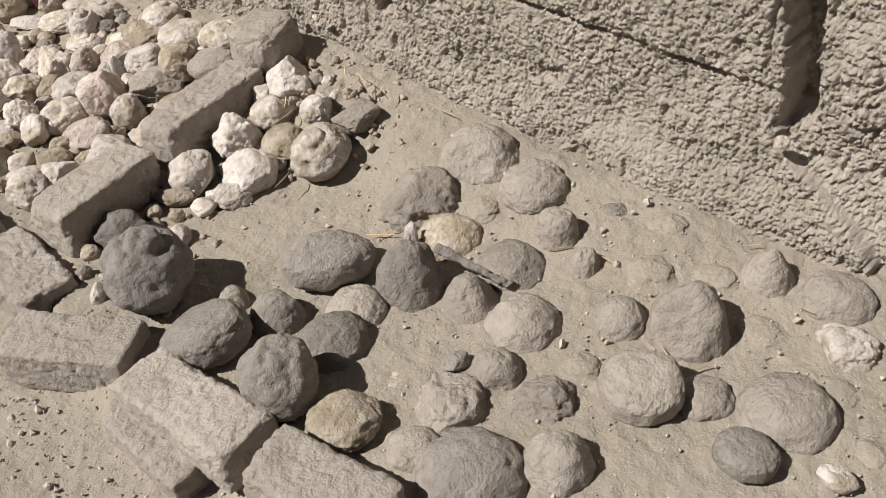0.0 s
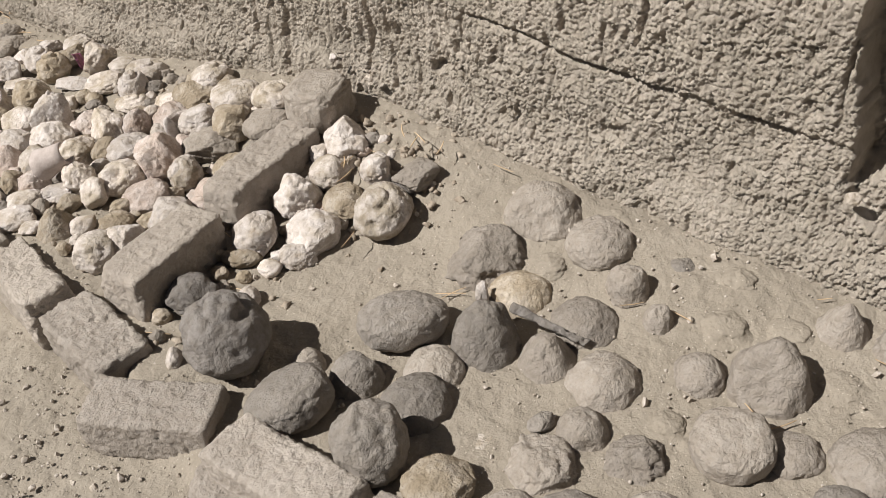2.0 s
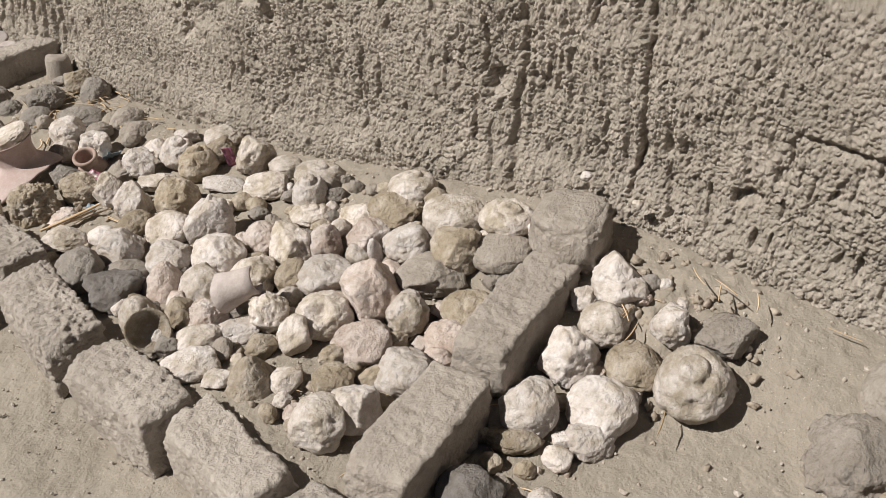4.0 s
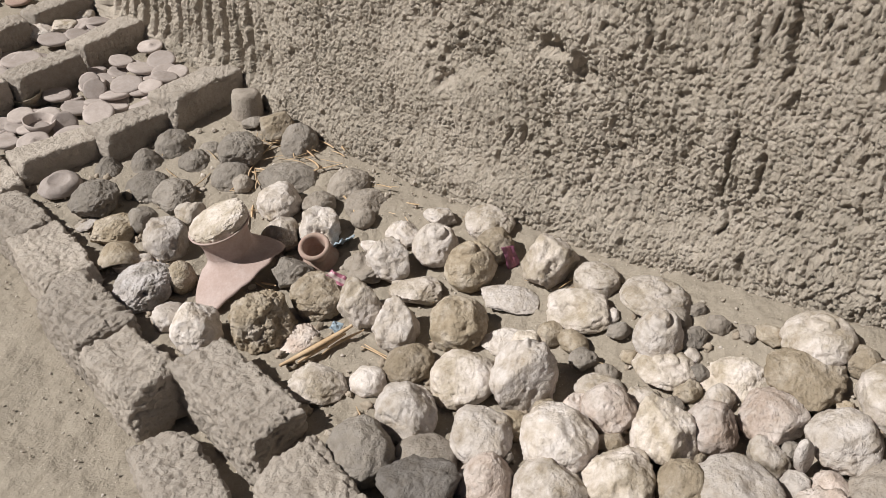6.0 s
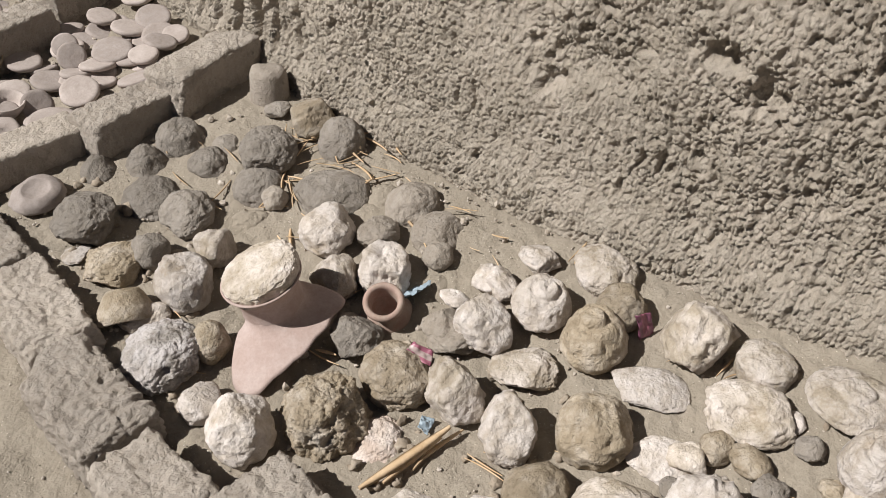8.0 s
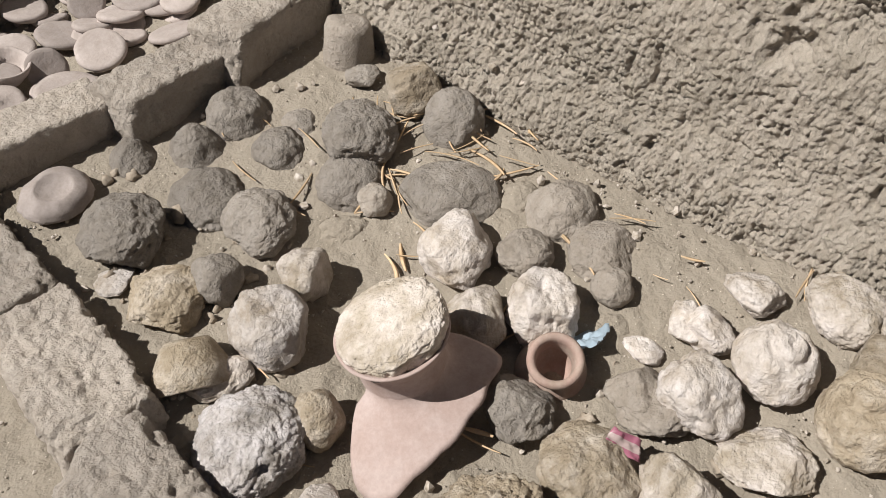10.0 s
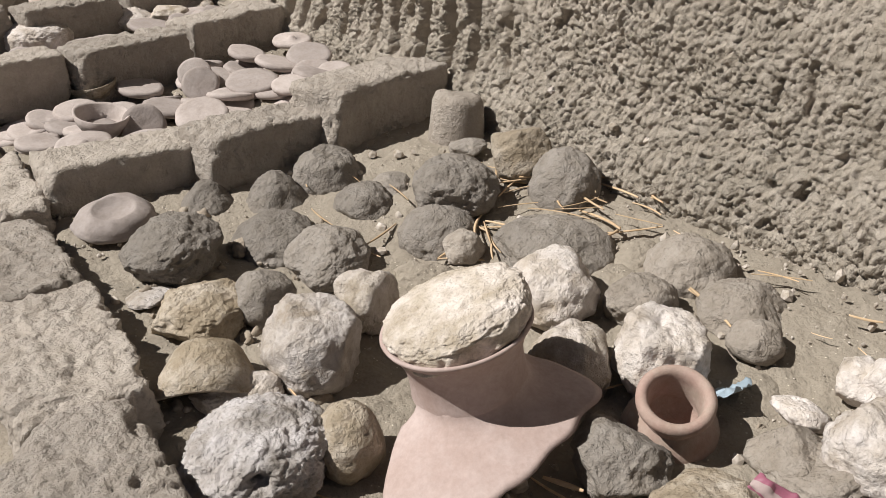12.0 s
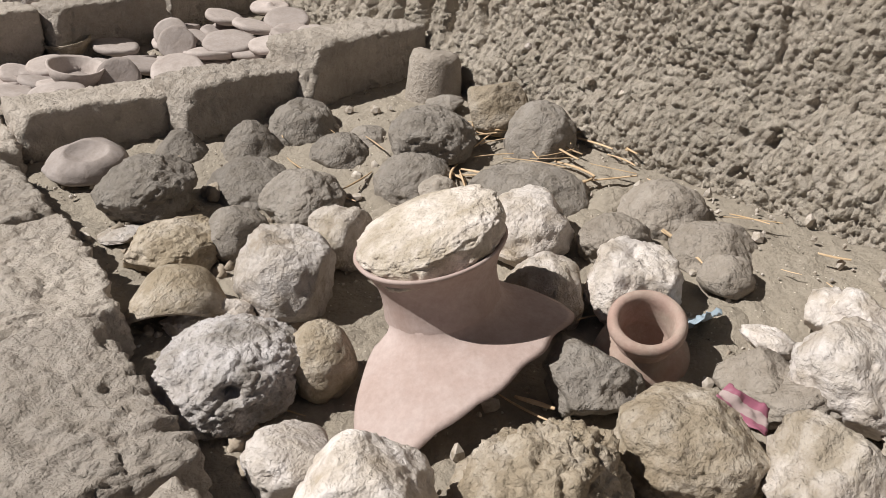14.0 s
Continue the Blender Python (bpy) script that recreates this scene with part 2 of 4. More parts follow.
def build_wall():
    ys = spaced(0.4, 7.9, 0.0052, -7, 16)
    ys = np.concatenate([ys[ys < 2.4], np.arange(2.4, 6.3, 0.0039), ys[ys > 6.303]])
    zs = np.concatenate([np.arange(-0.2, 0.0, 0.03), np.arange(0.0, 0.86, 0.0042), np.arange(0.862, 1.08, 0.006), np.arange(1.1, 2.7, 0.06)])
    gz, gy = np.meshgrid(zs, ys, indexing="ij")
    y, z = gy.ravel(), gz.ravel()
    p = np.stack([y, z, 0 * y], 1)
    x = wall_x(y) + 0.05 * z
    x += 0.035 * fbm(p * 1.6, 3, 2)
    # crumbly daub: clods, pits and a coarse grain
    warp = p + 0.014 * np.stack([fbm(p * 9, 2, 41), fbm(p * 9, 2, 42), 0 * y], 1)
    x += 0.006 * fbm(warp * np.array([13.0, 11.0, 1]), 3, 11)
    coarse = smooth(0.3, 0.6, vnoise(p * 3.1, 10))
    x -= (0.001 + 0.003 * coarse) * clods(warp[:, :2] * (42.0, 36.0), 3)
    jag = p + 0.006 * np.stack([fbm(p * 38, 2, 43), fbm(p * 38, 2, 44), 0 * y], 1)
    x -= (0.0045 + 0.0035 * coarse) * clods(jag[:, :2] * (86.0, 66.0), 5)
    x += 0.003 * fbm(warp * np.array([30.0, 21.0, 1]), 2, 12, 0.8)
    x += 0.0062 * fbm(jag * np.array([120.0, 100.0, 1]), 2, 14, 0.7)
    x -= 0.007 * clods(jag[:, :2] * (54.0, 46.0), 7) * smooth(2.7, 2.2, y)
    # upright ridges and lumps, a thumb's breadth across
    ridge = np.abs(fbm(np.stack([jag[:, 0] * 52 + 0.6 * fbm(p * 8, 2, 53), jag[:, 1] * 22, 0 * y], 1), 3, 52, 0.65))
    x += 0.010 * smooth(0.26, 0.0, ridge) * (0.35 + 0.65 * smooth(0.35, 0.6, vnoise(p * 4.3, 54)))
    x -= 0.004 * fbm(jag * np.array([34.0, 26.0, 1]), 3, 55, 0.7)
    # a net of hair cracks between crumbs
    x += 0.011 * smooth(0.10, 0.0, np.abs(fbm(jag * np.array([30.0, 22.0, 1]), 2, 48))) * smooth(0.35, 0.6, vnoise(p * 7.0, 49))
    # small ragged holes and short upright slits between the clods
    pits = smooth(0.70, 0.80, vnoise(jag * np.array([34.0, 26.0, 1]), 15)) * smooth(0.45, 0.7, vnoise(p * 2.7, 16))
    x += 0.016 * pits
    slits = smooth(0.74, 0.84, vnoise(np.stack([jag[:, 0] * 46 + 0.8 * fbm(p * 7, 2, 45), jag[:, 1] * 9, 0 * y], 1), 46)) * smooth(0.42, 0.6, vnoise(p * np.array([1.9, 1.3, 1]), 47))
    x += 0.024 * slits * smooth(0.12, 0.25, z)
    # streaks worn down by rain, upright
    streak = smooth(0.45, 0.75, vnoise(p * np.array([1.7, 0.8, 1]), 18))
    x += 0.018 * streak * np.abs(fbm(np.stack([y * 26 + 0.5 * fbm(p * 4, 2, 8), z * 2.0, 0 * y], 1), 2, 19)) * smooth(0.1, 0.3, z)
    # deep flutes past the beds of sherds
    flute = smooth(6.3, 6.7, y + 0.25 * fbm(p * 3, 2, 6)) * smooth(0.16, 0.30, z)
    comb = np.sin(2 * math.pi * (y * 8.5 + 0.35 * fbm(np.stack([y * 5, z * 2.5, 0 * y], 1), 2, 23)) + 0.5 * fbm(jag * 20, 2, 24))
    x += 0.095 * flute * smooth(0.15, 0.75, comb) * (0.5 + vnoise(np.stack([y * 8.5, 0 * y, 0 * y], 1), 25))
    # rain furrows over the lime stones
    for cy, w, z0 in ((4.06, 0.022, 0.16), (3.43, 0.028, 0.18), (3.60, 0.016, 0.35), (3.24, 0.018, 0.40), (4.16, 0.012, 0.3), (2.95, 0.016, 0.30)):
        line = cy + 0.035 * fbm(np.stack([z * 5, 0 * z + cy, 0 * z], 1), 2, 27) + 0.03 * (z - 0.3)
        line = line + 0.016 * fbm(np.stack([z * 30, 0 * z + cy, 0 * z], 1), 4, 30, 0.75)
        broken = smooth(0.42, 0.66, vnoise(np.stack([y * 9, z * 5.5, 0 * z], 1), 29))
        x += 0.036 * np.exp(-(((jag[:, 0] - line) / (w * (0.2 + 0.7 * vnoise(jag * 24, 28)))) ** 4)) * smooth(z0 - 0.05, z0 + 0.05, z) * broken
    # hollows where daub has fallen out
    for cy, cz, ry, rz, d in ((4.83, 0.76, 0.055, 0.03, 0.055), (4.69, 0.69, 0.04, 0.06, 0.045), (5.28, 0.53, 0.05, 0.04, 0.04), (3.55, 0.62, 0.03, 0.06, 0.05), (5.18, 0.62, 0.12, 0.05, 0.02), (2.55, 0.42, 0.05, 0.05, 0.03), (1.75, 0.36, 0.05, 0.04, 0.03)):
        x += d * np.exp(-((((y + 4 * (jag[:, 0] - y) + warp[:, 0] - y - cy) / ry) ** 2 + ((z + 4 * (jag[:, 1] - z) + warp[:, 1] - z - cz) / rz) ** 2) ** 1.3))
    # a crack between two coats, rising along the wall
    rise = 0.528 + 0.02 * fbm(np.stack([y * 4, 0 * y, 0 * y], 1), 3, 33) + 0.10 * np.clip(y - 1.0, 0, 9)
    x += 0.030 * np.exp(-(((z - rise) / 0.009) ** 2)) * smooth(0.9, 1.05, y) * smooth(2.6, 2.2, y) * smooth(0.3, 0.5, vnoise(np.stack([y * 5, 0 * y, 0 * y], 1), 35))
    x -= 0.018 * smooth(0.0, 0.02, z - rise) * smooth(0.85, 0.95, y) * smooth(2.6, 1.6, y)
    # the broken end of the daub, and the deep gap beyond it
    edge = 0.935 + 0.16 * np.clip(z - 0.5, 0, 0.4) + 0.018 * fbm(np.stack([z * 7, 0 * z, 0 * z], 1), 5, 37, 0.65) - 0.36 * smooth(0.40, 0.02, z)
    behind = smooth(0.012, -0.012, y - edge)
    x += behind * (0.06 + 0.02 * fbm(p * 9, 3, 39))
    x += 0.11 * behind * smooth(-0.085, -0.055, y - edge) * smooth(0.36, 0.44, z + 0.03 * fbm(p * 8, 2, 51))
    # earth spills out a little at the foot
    x -= 0.035 * smooth(0.22, 0.05, z - ground_z(2.45, y))
    front = np.stack([x, y, z], 1)
    back = front.copy()
    back[:, 0] = wall_x(y) + 0.75
    rows, cols = len(zs), len(ys)
    faces = grid_faces(rows, cols)[:, ::-1]
    nfront = len(front)
    # the back, the top and the two ends are plain
    outer = [(wall_x(ys[0]) + 0.8, ys[0], -0.2), (wall_x(ys[-1]) + 0.8, ys[-1], -0.2), (wall_x(ys[-1]) + 0.8, ys[-1], zs[-1]), (wall_x(ys[0]) + 0.8, ys[0], zs[-1])]
    top = [(rows - 1) * cols + k for k in range(cols)]
    fl = faces.tolist()
    a, b, c, d = nfront, nfront + 1, nfront + 2, nfront + 3
    fl += [[a, b, c, d], top + [c, d], [k * cols for k in range(rows)] + [d, a], [k * cols + cols - 1 for k in range(rows)][::-1] + [b, c]]
    me = mesh_of("wall_east", np.concatenate([front, np.array(outer)]), fl, WALLMUD)
    tagged(new("wall_east", me), "rough crumbling mud-daubed wall with rain furrows and cracks", "wall", kind="structure")


build_ground()
build_wall()

# ---- stones and stoppers ----
WORDS = {"B": "dusty beige", "G": "grey", "D": "dark grey", "R": "tan brown", "P": "pale lime-crusted", "W": "white plastered", "K": "pinkish plastered"}
KINDS = {
    "dome": ("mud_stopper", "rounded mud jar stopper half sunk in the earth", "stopper"),
    "cone": ("mud_stopper", "cone-shaped mud jar stopper set in the earth", "stopper"),
    "rough": ("mud_stopper", "crumbled mud jar stopper half sunk in the earth", "stopper"),
    "low": ("worn_stopper", "worn mud stopper barely rising from the earth", "stopper"),
    "lump": ("round_stopper", "rounded jar stopper lying among the others", "stopper"),
    "rock": ("broken_stopper", "broken angular stopper lump with rough faces", "stopper"),
    "ring": ("ringed_stopper", "bun-shaped stopper with a ringed hollow top", "stopper"),
    "disc": ("disc_stopper", "flat round stopper disc lying on the earth", "stopper"),
    "slab": ("flat_stone", "flat oval slab of dried mud", "stone"),
    "hollow": ("hollow_stopper", "hollow broken stopper shell, open side up", "stopper"),
    "pumice": ("pitted_stopper", "pitted stopper with a hole and white plaster crust", "stopper"),
    "block": ("mud_block", "rough broken mud brick beside the wall", "brick"),
    "shard": ("plaster_shard", "thin curved plaster shard lying flat", "sherd"),
}


def stone(kind, tone, x, y, z, a, b, c, yaw, seed):
    """One lump with half axes a (across), b (deep) and c (high), its middle at x, y, z."""
    rng = np.random.default_rng(seed * 13 + 5)
    v, f = BALL[5 if a > 0.084 and y > 4.9 and kind != "dome" else 4 if a > 0.06 else 3]
    n = v.copy()
    q = v * 1.0
    r = np.ones(len(v))
    if kind in ("slab", "disc", "block"):
        e = 0.45 if kind == "slab" else 0.35
        s = np.hypot(q[:, 0], q[:, 1])
        q[:, 2] = np.sign(q[:, 2]) * np.abs(q[:, 2]) ** e * np.clip(1.05 - 0.25 * s**4, 0, 1)
        if kind == "block":
            q[:, :2] = np.sign(q[:, :2]) * np.abs(q[:, :2]) ** 0.55
    if kind == "cone":
        up = np.clip(q[:, 2], 0, 1)
        q[:, :2] *= (1.06 - 0.42 * up**0.8)[:, None]
        q[:, 2] *= 1.05
    amp = {"dome": 0.10, "low": 0.14, "cone": 0.08, "rough": 0.16, "lump": 0.12, "rock": 0.17, "ring": 0.06, "disc": 0.05, "slab": 0.06, "hollow": 0.10, "pumice": 0.08, "block": 0.10, "shard": 0.10}[kind]
    r += amp * fbm(n * 1.5, 3, seed)
    r += {"rough": 0.11, "rock": 0.09, "pumice": 0.08, "dome": 0.04, "low": 0.06, "cone": 0.035, "lump": 0.05}.get(kind, 0.05) * fbm(n * 5.0, 4, seed + 50, 0.7)
    r -= {"rock": 0.05, "rough": 0.06, "pumice": 0.06, "lump": 0.025, "ring": 0.03, "hollow": 0.04, "block": 0.04}.get(kind, 0.025) * np.abs(fbm(n * 9.0, 4, seed + 31, 0.8))
    # flat faces where it has broken
    cuts = {"rock": 11, "lump": 6, "hollow": 5, "block": 4, "shard": 7, "rough": 4, "dome": 1}.get(kind, 0)
    for k in range(cuts):
        u = rng.normal(size=3)
        if kind == "shard":
            u[2] *= 0.1
        u /= np.linalg.norm(u)
        d = rng.uniform(0.62, 0.88) if kind in ("rock", "shard") else rng.uniform(0.74, 0.95)
        t = n @ u
        lim = np.where(t > 0.05, d / np.maximum(t, 0.05), 9) * (1 + 0.06 * fbm(n * 5, 3, seed + 90 + k))
        r = np.minimum(r, lim)
    # dents and pits
    dents = {"rock": 7, "pumice": 16, "rough": 7, "lump": 3, "ring": 3, "hollow": 2, "dome": 1}.get(kind, 1)
    for k in range(dents):
        u = rng.normal(size=3)
        u /= np.linalg.norm(u)
        w = rng.uniform(0.12, 0.3)
        r -= rng.uniform(0.05, 0.14) * np.exp(-((n - u) ** 2).sum(1) / w**2)
    for k in range({"rock": 16, "lump": 9, "hollow": 12, "ring": 12, "rough": 16, "dome": 4}.get(kind, 0)):
        u = rng.normal(size=3)
        u /= np.linalg.norm(u)
        r -= rng.uniform(0.03, 0.10) * np.exp(-((n - u) ** 2).sum(1) / rng.uniform(0.07, 0.14) ** 2)
    if kind == "pumice":
        u = np.array([0.05, -0.80, 0.38])
        r -= 0.45 * np.exp(-((n - u / np.linalg.norm(u)) ** 2).sum(1) / 0.17**2)
    if kind == "hollow":
        u = np.array([-0.25, -0.55, 0.8])
        r -= 0.62 * smooth(0.62, 0.30, np.sqrt(((n - u / np.linalg.norm(u)) ** 2).sum(1)) * (1 + 0.12 * fbm(n * 4, 2, seed)))
    if kind in ("ring", "disc"):
        s = np.hypot(n[:, 0] + 0.1 * rng.normal(), n[:, 1] + 0.1 * rng.normal())
        up = smooth(0.2, 0.6, n[:, 2])
        deep = 0.16 if kind == "ring" else 0.05
        r -= up * deep * (np.exp(-(((s - 0.52) / 0.10) ** 2)) + 0.8 * np.exp(-((s / 0.16) ** 2)))
        if kind == "ring":
            r += 0.07 * np.exp(-(((n[:, 2] + 0.12) / 0.16) ** 2))
    q = q * r[:, None]
    if kind != "pumice":
        q[:, :2] *= 2.12 / np.ptp(q[:, :2], axis=0)
    if kind in ("dome", "cone", "rough", "low"):
        # the foot runs out into the earth
        q[:, :2] *= (1 + (0.45 if kind == "low" else 0.07) * smooth(0.35, -0.25, q[:, 2]))[:, None]
        q[:, :2] *= (2.35 if kind == "low" else 2.2) / np.ptp(q[:, :2], axis=0)
        q[:, 2] *= {"low": 1.0, "cone": 1.05}.get(kind, 1.2)
    else:
        q[:, 2] /= max(q[:, 2].max(), 0.3)
    q[:, 2] = np.maximum(q[:, 2], -0.72 + 0.05 * fbm(n * 3, 2, seed + 7))
    size = np.array([a, b, c]) * (1.1 if kind == "pumice" else 1)
    if kind == "shard":
        q[:, 2] = 0.22 * q[:, 2] - 0.30 * q[:, 0] ** 2 - 0.25 * q[:, 1] ** 2 + 0.12
    verts = q * size
    if kind in ("dome", "rough", "low", "cone"):
        z -= 0.014 if kind == "low" else 0.008
    name, words, cat = KINDS[kind]
    mat = PUMICE if kind == "pumice" else SOIL if kind == "low" and tone == "B" else TONES[tone]
    ob = new(name, mesh_of(name, verts, f, mat))
    tip = (0, 0) if kind in ("block", "low") else rng.uniform(-4, 4, 2) if kind in ("dome", "rough") else rng.uniform(-9, 9, 2)
    ob.matrix_world = pose(x, y, z, 0, 0, yaw) @ pose(0, 0, 0, tip[0], tip[1], 0)
    return tagged(ob, WORDS[tone] + " " + words, cat, "jar stoppers" if cat == "stopper" else "")


stone("dome", "B", 2.277, 1.925, 0.104, 0.141, 0.141, 0.084, -53, 1)
stone("dome", "B", 2.236, 1.664, 0.078, 0.119, 0.119, 0.072, -57, 2)
stone("rough", "B", 2.009, 1.999, 0.042, 0.147, 0.147, 0.088, -47, 3)
stone("low", "B", 2.080, 1.776, 0.052, 0.074, 0.074, 0.030, -52, 4)
stone("low", "B", 1.840, 2.201, 0.007, 0.092, 0.092, 0.020, -41, 5)
stone("dome", "B", 2.087, 1.479, 0.042, 0.070, 0.070, 0.095, -59, 6)
stone("low", "G", 2.282, 1.369, 0.066, 0.053, 0.053, 0.024, -63, 7)
stone("low", "B", 2.313, 1.181, 0.056, 0.080, 0.080, 0.036, -68, 8)
stone("dome", "R", 1.912, 1.802, 0.016, 0.102, 0.102, 0.061, -49, 9)
stone("dome", "B", 1.901, 1.537, 0.011, 0.107, 0.107, 0.064, -55, 10)
stone("dome", "B", 2.016, 1.328, 0.025, 0.050, 0.050, 0.062, -61, 11)
stone("low", "B", 2.105, 1.144, 0.031, 0.095, 0.095, 0.039, -67, 12)
stone("low", "B", 2.189, 0.963, 0.031, 0.089, 0.089, 0.028, -72, 13)
stone("cone", "B", 2.268, 0.823, 0.026, 0.078, 0.078, 0.106, -76, 14)
stone("dome", "B", 2.296, 0.624, 0.014, 0.110, 0.110, 0.066, -82, 15)
stone("slab", "G", 1.550, 2.028, 0.068, 0.149, 0.102, 0.082, -39, 16)
stone("dome", "G", 1.659, 1.770, 0.000, 0.110, 0.110, 0.149, -45, 17)
stone("cone", "B", 1.697, 1.561, 0.000, 0.093, 0.093, 0.112, -51, 18)
stone("dome", "B", 1.708, 1.366, 0.000, 0.118, 0.118, 0.070, -55, 19)
stone("low", "B", 1.865, 1.311, 0.005, 0.084, 0.084, 0.018, -59, 20)
stone("dome", "B", 1.882, 1.131, 0.006, 0.081, 0.081, 0.054, -64, 21)
stone("dome", "B", 1.946, 0.937, 0.008, 0.113, 0.113, 0.142, -70, 22)
stone("low", "B", 2.064, 0.763, 0.011, 0.100, 0.100, 0.022, -76, 23)
stone("dome", "B", 1.475, 1.847, 0.000, 0.094, 0.094, 0.056, -40, 24)
stone("dome", "G", 1.310, 2.039, -0.000, 0.086, 0.086, 0.085, -33, 25)
stone("dome", "B", 1.278, 2.221, -0.000, 0.055, 0.055, 0.055, -30, 26)
stone("dome", "G", 1.321, 1.802, -0.000, 0.113, 0.113, 0.084, -38, 27)
stone("lump", "G", 1.076, 1.763, 0.103, 0.107, 0.107, 0.125, -32, 28)
stone("slab", "G", 1.094, 2.114, 0.061, 0.134, 0.114, 0.074, -27, 29)
stone("ring", "D", 1.146, 2.432, 0.137, 0.141, 0.141, 0.156, -25, 30)
stone("lump", "D", 1.261, 2.756, 0.080, 0.090, 0.090, 0.066, -24, 31)
stone("lump", "R", 1.096, 1.544, 0.046, 0.101, 0.089, 0.056, -37, 32)
stone("rough", "B", 1.332, 1.354, -0.000, 0.107, 0.107, 0.065, -48, 33)
stone("dome", "B", 1.500, 1.326, 0.000, 0.078, 0.078, 0.062, -52, 34)
stone("rock", "G", 1.457, 1.437, 0.019, 0.042, 0.033, 0.023, -49, 35)
stone("rough", "B", 1.499, 1.141, 0.000, 0.087, 0.087, 0.052, -58, 36)
stone("low", "B", 1.662, 1.129, 0.000, 0.066, 0.066, 0.030, -61, 37)
stone("disc", "B", 1.641, 0.931, 0.051, 0.112, 0.103, 0.062, -67, 38)
stone("dome", "B", 1.734, 0.787, 0.000, 0.082, 0.082, 0.049, -73, 39)
stone("low", "B", 1.905, 0.806, 0.004, 0.041, 0.041, 0.009, -74, 40)
stone("dome", "B", 1.808, 0.581, 0.000, 0.125, 0.125, 0.075, -81, 41)
stone("low", "B", 1.536, 0.798, 0.000, 0.078, 0.078, 0.017, -70, 42)
stone("slab", "G", 1.597, 0.612, 0.036, 0.079, 0.074, 0.043, -78, 43)
stone("rock", "P", 1.661, 0.412, 0.022, 0.049, 0.034, 0.027, -86, 44)
stone("dome", "B", 1.150, 1.342, 0.000, 0.084, 0.084, 0.050, -43, 45)
stone("dome", "G", 1.167, 1.175, 0.000, 0.140, 0.140, 0.084, -49, 46)
stone("dome", "B", 1.320, 1.003, 0.000, 0.092, 0.092, 0.095, -59, 47)
stone("low", "B", 1.406, 0.756, 0.000, 0.079, 0.079, 0.017, -70, 48)
stone("low", "B", 1.486, 0.990, 0.000, 0.046, 0.046, 0.010, -62, 49)
stone("rough", "P", 2.130, 0.533, 0.006, 0.089, 0.089, 0.054, -83, 50)
stone("low", "B", 1.966, 0.585, 0.003, 0.071, 0.071, 0.015, -81, 51)
stone("low", "B", 1.804, 0.365, 0.000, 0.058, 0.058, 0.026, -88, 52)
stone("low", "P", 1.319, 1.554, -0.000, 0.083, 0.083, 0.018, -43, 53)
stone("low", "B", 1.959, 0.504, 0.002, 0.085, 0.085, 0.018, -84, 59)
stone("lump", "W", 2.331, 8.138, 0.153, 0.075, 0.083, 0.041, -22, 203)
stone("rock", "P", 2.456, 8.083, 0.156, 0.077, 0.077, 0.043, -24, 204)
stone("lump", "P", 2.642, 8.192, 0.147, 0.057, 0.063, 0.032, -26, 205)
stone("lump", "P", 2.183, 8.209, 0.141, 0.075, 0.082, 0.041, -19, 206)
stone("slab", "W", 1.983, 8.143, 0.137, 0.112, 0.123, 0.061, -16, 207)
stone("rock", "W", 2.288, 5.137, 0.098, 0.061, 0.064, 0.040, -56, 60)
stone("lump", "P", 2.358, 4.968, 0.112, 0.087, 0.088, 0.048, -61, 61)
stone("ring", "W", 2.139, 5.031, 0.104, 0.079, 0.089, 0.079, -56, 62)
stone("rock", "W", 2.148, 5.174, 0.082, 0.047, 0.054, 0.048, -53, 63)
stone("rock", "W", 1.993, 5.112, 0.077, 0.075, 0.085, 0.081, -51, 64)
stone("ring", "R", 2.106, 4.847, 0.110, 0.084, 0.094, 0.088, -60, 65)
stone("lump", "R", 2.243, 4.852, 0.113, 0.068, 0.075, 0.063, -62, 66)
stone("rock", "P", 2.263, 4.638, 0.142, 0.093, 0.105, 0.098, -68, 67)
stone("disc", "P", 2.277, 4.462, 0.126, 0.072, 0.073, 0.043, -74, 68)
stone("ring", "P", 2.275, 4.251, 0.155, 0.105, 0.104, 0.049, -80, 69)
stone("hollow", "P", 2.129, 4.430, 0.111, 0.104, 0.087, 0.047, -73, 70)
stone("rock", "P", 1.953, 4.954, 0.052, 0.087, 0.081, 0.039, -54, 71)
stone("rock", "P", 1.773, 5.044, 0.061, 0.073, 0.082, 0.086, -48, 72)
stone("rock", "W", 1.768, 4.872, 0.071, 0.070, 0.081, 0.088, -53, 73)
stone("lump", "R", 1.874, 4.699, 0.085, 0.087, 0.092, 0.088, -61, 74)
stone("shard", "W", 2.074, 4.676, 0.083, 0.098, 0.070, 0.044, -65, 75)
stone("shard", "W", 1.930, 4.541, 0.067, 0.081, 0.059, 0.037, -67, 76)
stone("rock", "W", 1.793, 4.389, 0.110, 0.089, 0.102, 0.111, -71, 77)
stone("ring", "W", 2.115, 4.151, 0.160, 0.071, 0.081, 0.087, -83, 78)
stone("ring", "P", 2.049, 4.084, 0.122, 0.090, 0.080, 0.040, -85, 79)
stone("lump", "P", 1.702, 4.544, 0.075, 0.098, 0.097, 0.067, -63, 80)
stone("lump", "R", 1.662, 4.724, 0.058, 0.074, 0.074, 0.055, -55, 81)
stone("rock", "P", 1.443, 4.883, 0.040, 0.088, 0.070, 0.039, -44, 82)
stone("lump", "W", 1.542, 4.776, 0.046, 0.053, 0.052, 0.040, -50, 83)
